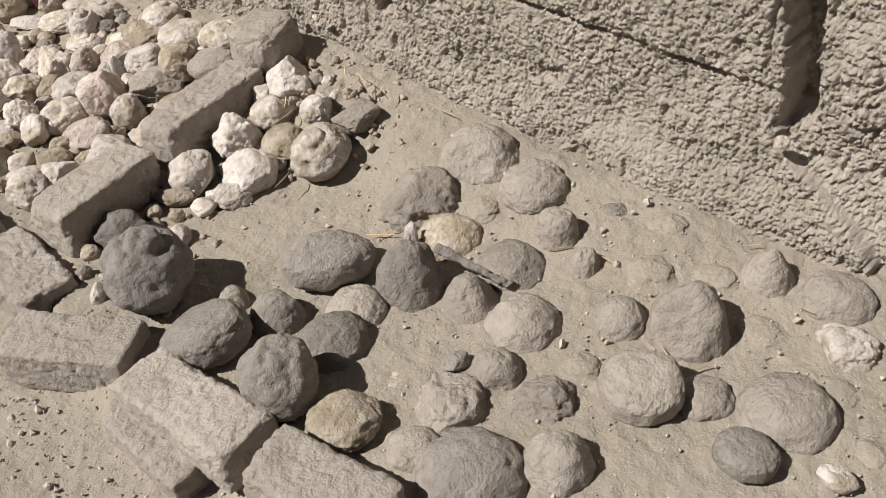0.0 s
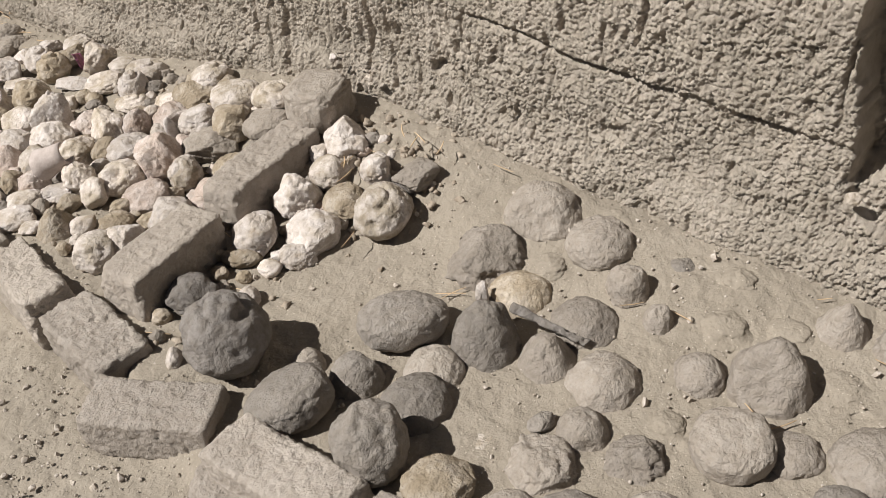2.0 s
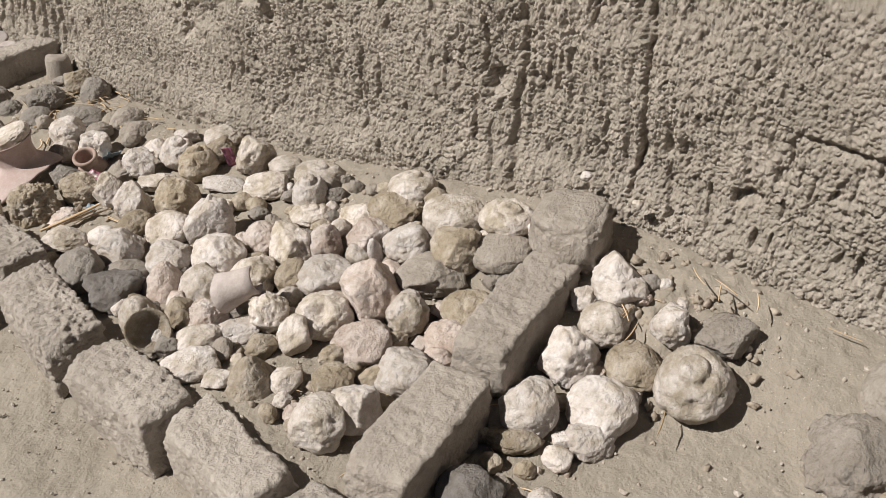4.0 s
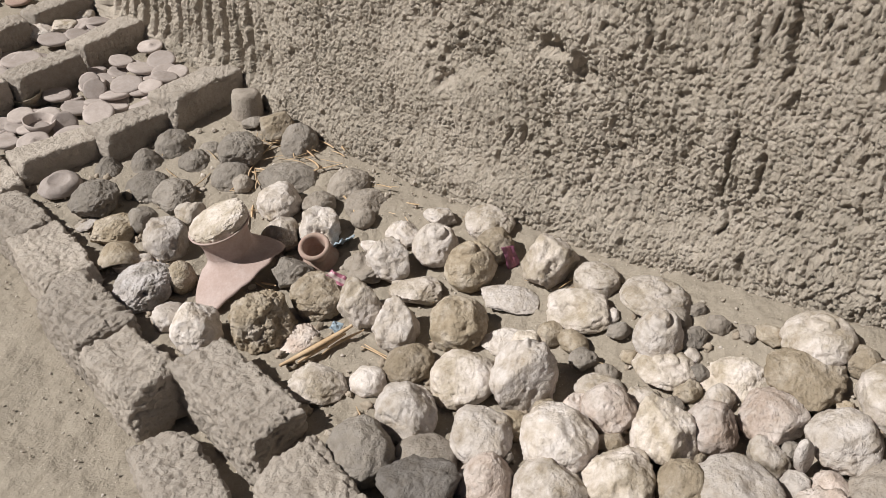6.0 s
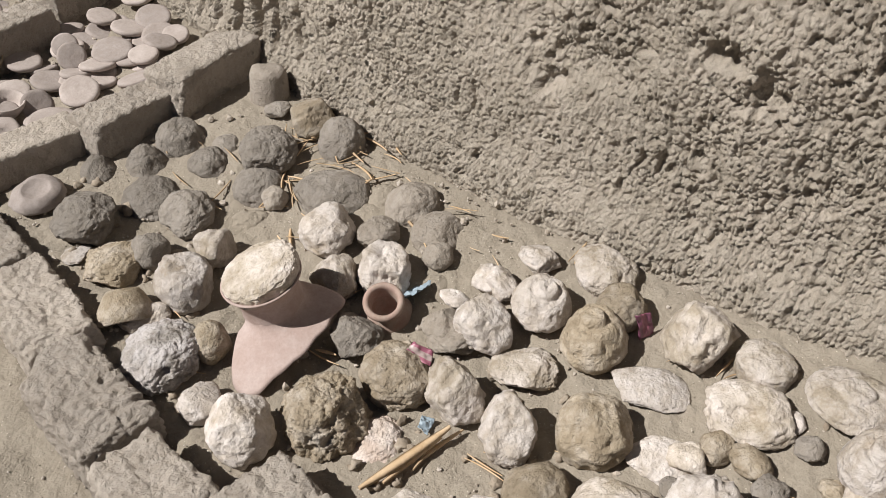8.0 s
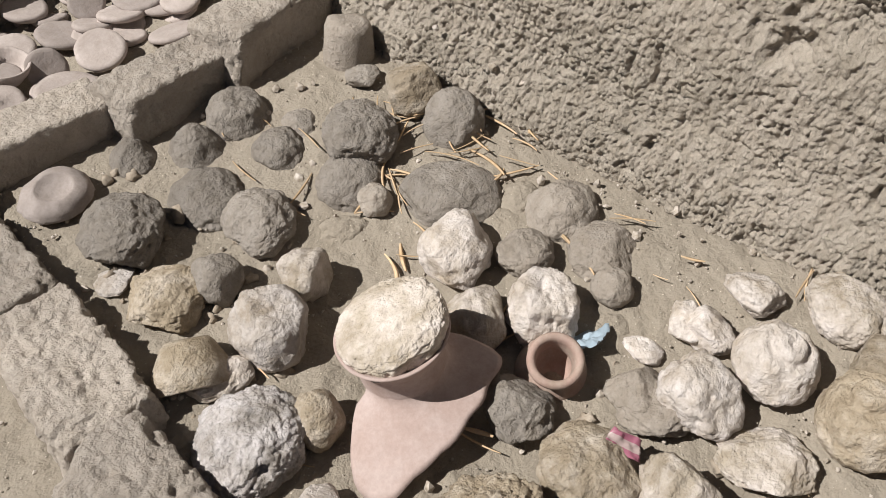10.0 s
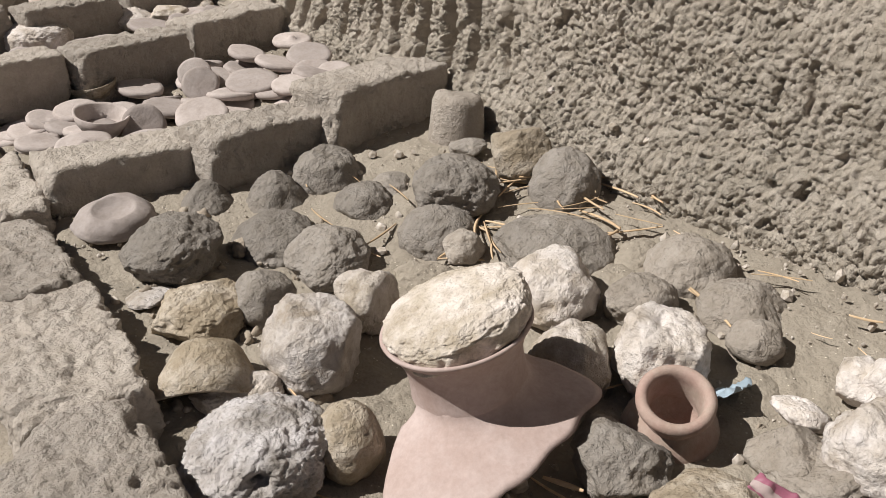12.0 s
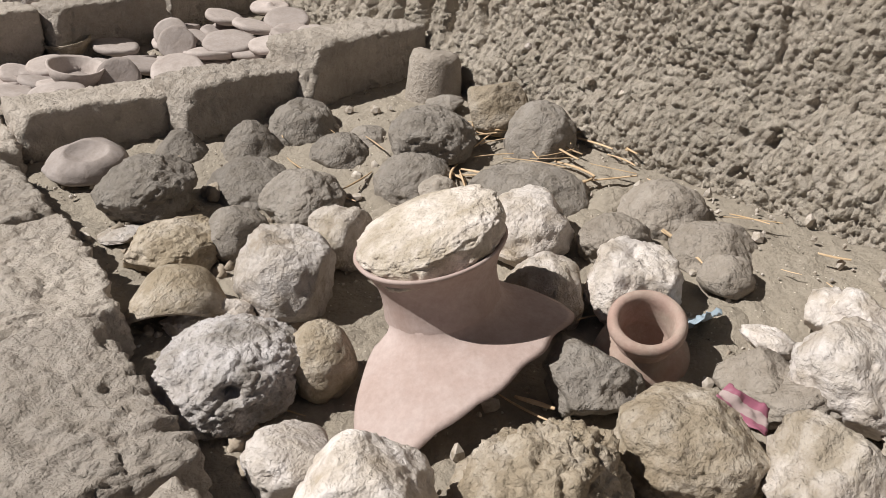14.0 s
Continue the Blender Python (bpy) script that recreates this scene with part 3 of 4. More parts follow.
stone("lump", "W", 1.572, 4.650, 0.045, 0.061, 0.042, 0.028, -56, 84)
stone("lump", "R", 1.736, 5.204, 0.046, 0.090, 0.094, 0.074, -43, 85)
stone("rock", "B", 1.938, 5.182, 0.040, 0.076, 0.075, 0.038, -48, 86)
stone("rough", "R", 1.534, 5.263, 0.031, 0.105, 0.112, 0.102, -37, 87)
stone("low", "K", 1.580, 5.126, 0.004, 0.090, 0.088, 0.045, -41, 88)
stone("lump", "W", 1.364, 5.375, 0.052, 0.079, 0.086, 0.084, -30, 89)
stone("rock", "W", 1.363, 5.532, 0.028, 0.054, 0.057, 0.045, -27, 90)
stone("ring", "P", 1.892, 4.199, 0.081, 0.071, 0.061, 0.032, -80, 91)
stone("lump", "W", 1.608, 5.899, 0.058, 0.080, 0.093, 0.081, -32, 92)
stone("rock", "P", 1.758, 5.945, 0.055, 0.059, 0.068, 0.074, -36, 93)
stone("lump", "W", 2.014, 5.725, 0.078, 0.082, 0.094, 0.076, -50, 94)
stone("lump", "P", 1.890, 5.577, 0.053, 0.066, 0.076, 0.069, -52, 95)
stone("rock", "W", 1.995, 5.475, 0.068, 0.074, 0.085, 0.070, -58, 96)
stone("lump", "B", 2.103, 5.600, 0.078, 0.063, 0.073, 0.051, -56, 97)
stone("dome", "B", 2.281, 5.615, 0.081, 0.082, 0.095, 0.052, -60, 98)
stone("low", "B", 2.263, 5.719, 0.075, 0.063, 0.070, 0.033, -56, 99)
stone("dome", "G", 2.169, 5.863, 0.068, 0.119, 0.098, 0.054, -50, 100)
stone("dome", "G", 2.065, 6.094, 0.056, 0.079, 0.091, 0.056, -42, 101)
stone("lump", "B", 2.039, 5.988, 0.065, 0.041, 0.047, 0.036, -44, 102)
stone("low", "B", 1.951, 6.008, 0.029, 0.079, 0.062, 0.036, -41, 103)
stone("lump", "G", 1.818, 6.163, 0.055, 0.085, 0.098, 0.055, -33, 104)
stone("dome", "G", 1.815, 6.338, 0.034, 0.091, 0.104, 0.050, -30, 105)
stone("lump", "G", 1.588, 6.365, 0.070, 0.097, 0.111, 0.068, -23, 106)
stone("cone", "G", 1.792, 6.598, 0.046, 0.064, 0.074, 0.057, -26, 107)
stone("cone", "G", 1.915, 6.496, 0.053, 0.071, 0.082, 0.071, -30, 108)
stone("dome", "G", 2.063, 6.497, 0.073, 0.080, 0.091, 0.067, -34, 109)
stone("dome", "G", 2.037, 6.323, 0.059, 0.066, 0.076, 0.043, -36, 110)
stone("low", "G", 2.147, 6.347, 0.074, 0.056, 0.065, 0.034, -39, 111)
stone("lump", "G", 2.160, 6.147, 0.111, 0.093, 0.107, 0.069, -43, 112)
stone("lump", "R", 2.370, 6.149, 0.136, 0.069, 0.080, 0.069, -47, 113)
stone("dome", "G", 2.371, 6.011, 0.097, 0.078, 0.089, 0.082, -50, 114)
stone("rock", "G", 2.365, 6.319, 0.112, 0.046, 0.053, 0.022, -44, 115)
stone("lump", "G", 1.632, 6.090, 0.053, 0.056, 0.064, 0.061, -29, 116)
stone("rock", "R", 1.529, 6.140, 0.048, 0.087, 0.095, 0.049, -24, 117)
stone("shard", "W", 1.491, 6.280, 0.037, 0.045, 0.047, 0.020, -21, 118)
stone("lump", "P", 1.464, 5.900, 0.028, 0.071, 0.045, 0.032, -26, 119)
stone("lump", "R", 1.506, 5.673, 0.041, 0.053, 0.060, 0.066, -34, 120)
stone("pumice", "D", 1.396, 5.737, 0.040, 0.103, 0.107, 0.064, -27, 121)
stone("low", "B", 1.623, 5.762, 0.002, 0.050, 0.037, 0.023, -36, 122)
stone("rock", "G", 1.773, 5.383, 0.036, 0.070, 0.076, 0.057, -56, 123)
stone("dome", "B", 2.229, 5.470, 0.071, 0.079, 0.085, 0.040, -64, 124)
stone("lump", "B", 2.140, 5.397, 0.074, 0.045, 0.052, 0.037, -65, 125)
stone("low", "B", 2.078, 5.354, 0.040, 0.058, 0.057, 0.026, -65, 126)
stone("rock", "W", 2.052, 5.266, 0.047, 0.043, 0.035, 0.020, -68, 127)
stone("rock", "W", 2.146, 5.223, 0.075, 0.040, 0.046, 0.038, -72, 128)
stone("rock", "B", 1.949, 5.220, 0.043, 0.059, 0.063, 0.041, -69, 129)
stone("lump", "W", 1.492, 4.576, 0.079, 0.084, 0.097, 0.077, -34, 130)
stone("lump", "G", 1.302, 4.559, 0.082, 0.084, 0.097, 0.080, -31, 131)
stone("rock", "D", 1.305, 4.361, 0.078, 0.105, 0.106, 0.058, -34, 132)
stone("lump", "B", 1.410, 4.432, 0.064, 0.081, 0.081, 0.041, -35, 133)
stone("lump", "W", 1.553, 4.363, 0.079, 0.086, 0.091, 0.061, -39, 134)
stone("cone", "K", 1.452, 4.257, 0.057, 0.079, 0.091, 0.094, -38, 135)
stone("lump", "W", 1.647, 4.170, 0.105, 0.097, 0.108, 0.086, -44, 136)
stone("dome", "P", 1.521, 4.107, 0.062, 0.097, 0.106, 0.087, -42, 137)
stone("rock", "P", 1.624, 3.977, 0.101, 0.088, 0.094, 0.071, -47, 138)
stone("lump", "K", 1.827, 4.136, 0.099, 0.073, 0.084, 0.070, -48, 139)
stone("rock", "P", 1.823, 3.969, 0.126, 0.083, 0.096, 0.104, -51, 140)
stone("lump", "K", 1.910, 3.875, 0.127, 0.063, 0.073, 0.079, -54, 141)
stone("lump", "K", 2.027, 3.768, 0.147, 0.083, 0.089, 0.060, -58, 142)
stone("lump", "W", 2.040, 3.591, 0.162, 0.089, 0.094, 0.063, -62, 143)
stone("lump", "W", 1.770, 3.739, 0.107, 0.107, 0.110, 0.067, -55, 144)
stone("rock", "K", 1.750, 3.507, 0.138, 0.103, 0.119, 0.118, -60, 145)
stone("lump", "R", 1.709, 3.850, 0.105, 0.067, 0.076, 0.070, -51, 146)
stone("rock", "K", 1.383, 3.932, 0.094, 0.067, 0.071, 0.057, -43, 147)
stone("lump", "R", 1.337, 4.008, 0.097, 0.053, 0.060, 0.066, -40, 148)
stone("lump", "P", 1.240, 4.113, 0.101, 0.067, 0.078, 0.077, -36, 149)
stone("lump", "P", 1.289, 3.878, 0.085, 0.087, 0.056, 0.039, -42, 150)
stone("rock", "W", 1.396, 3.808, 0.083, 0.070, 0.060, 0.032, -46, 151)
stone("rock", "P", 1.494, 3.735, 0.117, 0.066, 0.076, 0.082, -50, 152)
stone("hollow", "P", 1.598, 3.582, 0.113, 0.094, 0.097, 0.070, -56, 153)
stone("lump", "K", 1.576, 3.398, 0.094, 0.097, 0.096, 0.055, -61, 154)
stone("lump", "P", 1.761, 3.362, 0.109, 0.072, 0.082, 0.083, -64, 155)
stone("rock", "B", 1.959, 3.427, 0.132, 0.130, 0.112, 0.059, -65, 156)
stone("rock", "R", 2.080, 3.379, 0.187, 0.093, 0.104, 0.083, -68, 157)
stone("slab", "B", 2.142, 3.252, 0.188, 0.107, 0.092, 0.048, -72, 158)
stone("slab", "P", 2.220, 3.515, 0.213, 0.111, 0.115, 0.060, -66, 159)
stone("ring", "P", 2.282, 3.312, 0.239, 0.103, 0.108, 0.062, -71, 160)
stone("ring", "R", 1.902, 3.207, 0.102, 0.101, 0.093, 0.046, -71, 161)
stone("lump", "K", 1.768, 3.197, 0.079, 0.087, 0.086, 0.047, -69, 162)
stone("ring", "P", 2.304, 3.773, 0.219, 0.096, 0.106, 0.066, -61, 163)
stone("rock", "R", 2.178, 3.749, 0.188, 0.102, 0.106, 0.057, -60, 164)
stone("low", "P", 2.146, 3.910, 0.132, 0.106, 0.079, 0.048, -57, 165)
stone("block", "B", 2.294, 3.057, 0.263, 0.127, 0.143, 0.106, -78, 166)
stone("rock", "P", 1.462, 3.588, 0.113, 0.056, 0.065, 0.070, -53, 167)
stone("lump", "W", 1.322, 3.200, 0.101, 0.071, 0.079, 0.082, -52, 168)
stone("lump", "P", 1.220, 3.252, 0.104, 0.083, 0.089, 0.083, -48, 169)
stone("cone", "R", 1.253, 3.578, 0.078, 0.076, 0.087, 0.094, -42, 170)
stone("rock", "W", 1.315, 3.483, 0.089, 0.053, 0.055, 0.039, -45, 171)
stone("lump", "W", 1.192, 3.778, 0.090, 0.093, 0.069, 0.042, -36, 172)
stone("rock", "P", 1.196, 3.668, 0.083, 0.053, 0.048, 0.024, -38, 173)
stone("lump", "R", 1.385, 3.365, 0.087, 0.067, 0.069, 0.047, -49, 174)
stone("lump", "W", 1.537, 3.191, 0.093, 0.093, 0.096, 0.071, -56, 175)
stone("rock", "W", 2.196, 2.833, 0.206, 0.089, 0.102, 0.086, -73, 176)
stone("lump", "P", 2.042, 2.786, 0.136, 0.075, 0.084, 0.068, -73, 177)
stone("rock", "W", 1.871, 2.820, 0.109, 0.087, 0.101, 0.104, -71, 178)
stone("lump", "R", 1.957, 2.637, 0.092, 0.089, 0.092, 0.059, -76, 179)
stone("lump", "W", 1.762, 2.643, 0.064, 0.100, 0.102, 0.071, -75, 180)
stone("lump", "W", 1.631, 2.804, 0.086, 0.085, 0.094, 0.093, -69, 181)
stone("rock", "W", 1.657, 2.613, 0.044, 0.069, 0.069, 0.042, -75, 182)
stone("lump", "R", 1.521, 2.793, 0.051, 0.083, 0.047, 0.037, -68, 183)
stone("ring", "P", 1.965, 2.451, 0.109, 0.111, 0.122, 0.101, -82, 184)
stone("rock", "W", 2.119, 2.603, 0.159, 0.064, 0.074, 0.080, -78, 185)
stone("lump", "D", 2.121, 2.484, 0.118, 0.060, 0.048, 0.027, -81, 186)
stone("rock", "B", 2.190, 2.442, 0.150, 0.090, 0.091, 0.047, -83, 187)
stone("rock", "K", 1.901, 2.759, 0.063, 0.058, 0.042, 0.026, -73, 188)

# smaller broken stoppers wedged between the large ones
rng = np.random.default_rng(31)
taken = [(o.location.x, o.location.y, max(o.dimensions.x, o.dimensions.y) / 2) for o in scene.objects if "stopper" in o.name or o.name.startswith("flat_stone")]
count = 0
for k in range(6000):
    fy = rng.uniform(2.6, 4.5)
    fx = rng.uniform(np.interp(fy, KERB_Y, KERB_X) + 0.16, 2.30 if fy < 4.6 else 2.10)
    fr = rng.uniform(0.026, 0.052)
    if 1.2 < fx < 2.2 and 2.90 < fy < 3.15 or math.hypot(fx - 1.64, fy - 5.53) < 0.28 or math.hypot(fx - 1.90, fy - 5.38) < 0.12:
        continue
    if any(math.hypot(fx - a, fy - b) < 0.62 * r + 0.75 * fr for a, b, r in taken):
        continue
    tone = "PPBRKRGW"[rng.integers(8)] if fy < 5.2 else "BGGR"[rng.integers(4)]
    kind = "rock" if rng.random() < 0.75 else "lump"
    stone(kind, tone, fx, fy, float(ground_z(fx, fy)) + 0.45 * fr, fr, fr * rng.uniform(0.7, 1.0), fr * rng.uniform(0.6, 0.95), rng.uniform(0, 360), 700 + k)
    taken.append((fx, fy, fr))
    count += 1
    if count > 110:
        break


# ---- bricks of the kerbs ----
def brick(x, y, top, length, width, height, yaw, seed, tip=(0, 0), label="weathered grey mud brick of the low kerb, rounded by wear", worn=0.018, mat=None):
    """A mud brick, its long side along local x; top: the height of its upper face."""
    half = np.array([length / 2, width / 2, height / 2])
    bm = bmesh.new()
    bmesh.ops.create_cube(bm, size=2)
    for axis in range(3):
        along = [e for e in bm.edges if abs(e.verts[0].co[axis] - e.verts[1].co[axis]) > 1.5]
        bmesh.ops.subdivide_edges(bm, edges=along, cuts=max(2, int(2 * half[axis] / (0.0062 if 4.3 < y < 6.4 else 0.009))), use_grid_fill=True)
    v = np.array([k.co[:] for k in bm.verts])
    f = [[k.index for k in t.verts] for t in bm.faces]
    bm.free()
    n = v.copy()
    p = v * half
    wear = worn * (1.0 + 0.6 * fbm(p * 9, 2, seed + 3))[:, None]
    inner = np.clip(p, -(half - wear), half - wear)
    d = p - inner
    ln = np.linalg.norm(d, axis=1)[:, None] + 1e-9
    p = inner + d / ln * np.minimum(ln, wear)
    u = n / np.linalg.norm(n, axis=1)[:, None]
    clumpy = 1.0 if y < 2.7 or worn < 0.015 or mat else 1.6
    off = 0.010 * fbm(p * 6, 3, seed) + clumpy * 0.004 * fbm(p * 28, 4, seed + 9, 0.8)
    off -= clumpy * 0.04 * np.clip(vnoise(p * 26, seed + 14) - 0.72, 0, 1)
    # clods, holes and hair cracks in the worn face
    off -= 0.0045 * smooth(0.62, 0.78, vnoise(p * 48, seed + 15))
    off -= 0.007 * smooth(0.09, 0.0, np.abs(fbm(p * 17, 2, seed + 16))) * smooth(0.4, 0.6, vnoise(p * 8, seed + 17))
    off += clumpy * 0.004 * fbm(p * 75, 2, seed + 18)
    p += u * off[:, None]
    # chipped corners
    rng = np.random.default_rng(seed)
    for k in range(4):
        c = half * rng.choice([-1, 1], 3) * (1, 1, 1)
        dist = np.linalg.norm(p - c, axis=1)
        p += (-(c / np.linalg.norm(c)) * rng.uniform(0.008, 0.03)) * np.exp(-((dist / 0.05) ** 2))[:, None]
    ob = new("mud_brick", mesh_of("mud_brick", p, f, mat or BRICK))
    ob.matrix_world = pose(x, y, top - height / 2, tip[0], tip[1], yaw)
    return tagged(ob, label, "brick", "kerb bricks")


# the long kerb beside the path
brick(0.901, 1.006, 0.100, 0.402, 0.191, 0.211, 88, 1)
brick(0.892, 1.430, 0.110, 0.403, 0.192, 0.211, 94, 2)
brick(0.882, 1.930, 0.100, 0.490, 0.200, 0.150, 90, 3, label="weathered mud brick lying on the one below it")
brick(0.790, 2.018, 0.000, 0.425, 0.174, 0.126, 86, 4, label="low mud brick of the kerb's bottom course")
brick(0.850, 2.490, 0.065, 0.450, 0.200, 0.165, 116, 5, label="mud brick set askew in the kerb, straw showing in its side")
brick(0.955, 2.930, 0.085, 0.450, 0.210, 0.200, 82, 6, label="dark rounded mud brick of the low kerb")
brick(0.996, 3.397, 0.120, 0.444, 0.180, 0.233, 80, 7)
brick(1.014, 3.866, 0.120, 0.453, 0.200, 0.232, 86, 8)
brick(1.097, 4.440, 0.130, 0.530, 0.201, 0.233, 77, 9)
brick(1.245, 5.010, 0.115, 0.450, 0.190, 0.220, 84, 10)
brick(1.118, 5.370, 0.110, 0.310, 0.185, 0.200, 86, 11, label="loose short mud brick at the outside of the kerb")
brick(0.995, 4.991, -0.015, 0.376, 0.188, 0.125, 76, 12, label="low mud brick of the kerb's bottom course")
brick(1.180, 5.747, 0.100, 0.390, 0.205, 0.205, 84, 13)
brick(1.278, 6.124, 0.100, 0.407, 0.203, 0.203, 80, 14)
brick(1.334, 6.506, 0.100, 0.363, 0.171, 0.201, 84, 15)
brick(1.419, 6.888, 0.110, 0.399, 0.179, 0.209, 82, 16)
brick(1.433, 7.284, 0.110, 0.395, 0.178, 0.207, 86, 17)
brick(1.457, 7.681, 0.110, 0.391, 0.176, 0.205, 86, 18)
# the first cross kerb
brick(1.895, 3.015, 0.235, 0.550, 0.185, 0.200, 5, 20, label="long pale mud brick lying across the bed", mat=BRICK_PALE)
brick(1.322, 2.960, 0.205, 0.460, 0.205, 0.190, 6, 21, label="squared pale mud brick lying across the bed", mat=BRICK_PALE)
# the second cross kerb, before the bed of clay discs
brick(1.672, 6.789, 0.159, 0.360, 0.161, 0.123, -8, 22, worn=0.013)
brick(1.983, 6.681, 0.188, 0.335, 0.158, 0.139, -2, 23, label="cracked mud-plastered brick of the cross kerb", worn=0.013)
brick(2.333, 6.656, 0.244, 0.426, 0.167, 0.204, 6, 24, label="large smooth mud brick of the cross kerb by the wall", worn=0.013)
# the third and fourth
brick(1.642, 7.466, 0.250, 0.335, 0.158, 0.177, 0, 25, worn=0.013)
brick(2.001, 7.453, 0.252, 0.382, 0.155, 0.173, 6, 26, worn=0.013)
brick(2.438, 7.598, 0.250, 0.426, 0.157, 0.194, 12, 27, worn=0.013)
brick(1.727, 8.241, 0.250, 0.378, 0.161, 0.180, 3, 28, worn=0.013)
brick(2.106, 8.173, 0.251, 0.369, 0.157, 0.176, 4, 29, worn=0.013)
brick(2.528, 8.268, 0.250, 0.412, 0.159, 0.197, 8, 30, worn=0.013)
brick(1.828, 8.998, 0.252, 0.382, 0.162, 0.181, 3, 31, worn=0.013)
brick(2.219, 8.961, 0.249, 0.376, 0.160, 0.179, 4, 32, worn=0.013)
brick(2.643, 9.055, 0.250, 0.418, 0.162, 0.200, 8, 33, worn=0.013)


# ---- pottery ----
def turned(name, profile, mat, m, label, cat, wobble=0.02, seed=0, group=""):
    v, f = lathe(profile, 44)
    v = v * (1 + wobble * fbm(v / max(1e-3, np.abs(v).max()) * 2.2, 3, seed))[:, None]
    ob = new(name, mesh_of(name, v, f, mat))
    ob.matrix_world = m
    return tagged(ob, label, cat, group)


def clay_disc(x, y, z, r, tip=0, side=0, yaw=0, seed=0, h=0.022, knob=False, mat=None):
    rise = [(0.0, h + 0.008), (0.16 * r, h + 0.006), (0.22 * r, h - 0.002)] if knob else [(0.0, h), (0.3 * r, h + 0.001)]
    prof = [(0.0, 0.0), (0.75 * r, 0.0), (0.97 * r, 0.25 * h), (r, 0.6 * h), (0.95 * r, 0.95 * h), (0.8 * r, h)] + rise[::-1]
    return turned("clay_disc", prof, mat or POT, pose(x, y, z - 0.02 + max(0.0, float(ground_z(x, y))), tip, side, yaw), "dusty flat clay disc" + (" with a knob" if knob else "") + " lying among others", "disc", 0.04, seed, "clay discs")


def clay_bowl(x, y, z, r, h, tip=0, side=0, yaw=0, seed=0, mat=None, label="small dusty clay bowl among flat discs"):
    prof = [(0.0, 0.0), (0.5 * r, 0.0), (0.62 * r, 0.12 * h), (0.9 * r, 0.6 * h), (r, h), (0.96 * r, 1.03 * h), (0.86 * r, 0.95 * h), (0.74 * r, 0.5 * h), (0.45 * r, 0.2 * h), (0.0, 0.17 * h)]
    return turned("clay_bowl", prof, mat or POT, pose(x, y, z, tip, side, yaw), label, "bowl", 0.03, seed)


clay_disc(2.565, 7.402, 0.050, 0.067, 6, -4, 0, 1, knob=True)
clay_disc(2.359, 7.357, 0.050, 0.062, 12, 8, 0, 2)
clay_disc(2.484, 7.178, 0.055, 0.072, 14, -10, 0, 3)
clay_disc(2.370, 7.191, 0.045, 0.071, 8, 12, 0, 4)
clay_disc(2.231, 7.108, 0.040, 0.079, 10, -5, 0, 5)
clay_disc(2.141, 7.080, 0.030, 0.069, -8, 10, 0, 6)
clay_disc(2.370, 6.989, 0.050, 0.065, 12, 10, 20, 7)
clay_disc(2.276, 6.963, 0.050, 0.058, 6, -8, 0, 8)
clay_disc(1.985, 6.961, 0.055, 0.072, 18, -14, 0, 9)
clay_disc(1.977, 7.323, 0.050, 0.068, 8, 4, 0, 10)
clay_disc(1.766, 7.280, 0.050, 0.062, 8, -6, 0, 11)
clay_disc(1.658, 6.953, 0.060, 0.073, 8, -6, 0, 12, knob=True)
clay_disc(1.822, 6.878, 0.050, 0.093, 6, 5, 0, 13)
clay_disc(1.586, 7.068, 0.050, 0.058, 6, 8, 0, 14)
clay_disc(1.676, 7.283, 0.040, 0.049, 20, 8, 0, 15)
clay_disc(1.840, 7.182, 0.040, 0.068, 10, -10, 0, 16)
clay_disc(1.979, 7.143, 0.030, 0.078, 5, 9, 0, 17)
clay_disc(2.149, 7.290, 0.030, 0.067, 4, -6, 0, 18)
clay_disc(1.842, 7.007, 0.065, 0.057, 66, 0, -30, 19)
clay_disc(2.106, 7.190, 0.060, 0.055, 55, 14, -40, 20)
clay_disc(2.128, 7.259, 0.070, 0.051, 48, -18, -20, 21)
clay_disc(2.234, 7.415, 0.030, 0.065, -6, 4, 0, 22)
clay_disc(2.458, 7.006, 0.040, 0.056, 10, -12, 0, 23)
clay_disc(1.743, 7.146, 0.030, 0.065, -5, 4, 0, 24)
clay_bowl(1.749, 7.067, 0.100, 0.072, 0.062, 10, 4, 0, 1)
clay_disc(1.749, 7.067, 0.055, 0.046, 12, 4, 0, 25)
clay_bowl(1.873, 7.405, 0.104, 0.072, 0.05, 4, -8, 0, 2, MUD_R)
clay_disc(2.316, 7.950, 0.050, 0.085, 8, 6, 0, 26)
clay_disc(2.527, 8.006, 0.050, 0.075, 8, -6, 0, 27)
clay_disc(2.073, 7.874, 0.050, 0.093, 5, 6, 0, 28)
clay_disc(1.873, 7.838, 0.050, 0.121, 5, -3, 0, 29)
clay_disc(2.411, 7.851, 0.060, 0.071, 16, 12, 0, 30)
clay_disc(2.235, 8.711, 0.050, 0.085, 10, 6, 0, 31, mat=CLAY)
clay_disc(2.540, 8.784, 0.050, 0.077, 10, -6, 0, 32, mat=CLAY_R)

rng = np.random.default_rng(12)
for k in range(34):
    clay_disc(rng.uniform(1.58, 2.48), rng.uniform(6.82, 7.34), rng.uniform(0.0, 0.03), rng.uniform(0.05, 0.085), rng.uniform(-16, 22), rng.uniform(-14, 14), 0, 60 + k)
for k in range(22):
    clay_disc(rng.uniform(1.62, 2.60), rng.uniform(7.66, 8.06), rng.uniform(0.0, 0.05), rng.uniform(0.06, 0.095), rng.uniform(-16, 22), rng.uniform(-14, 14), 0, 100 + k)

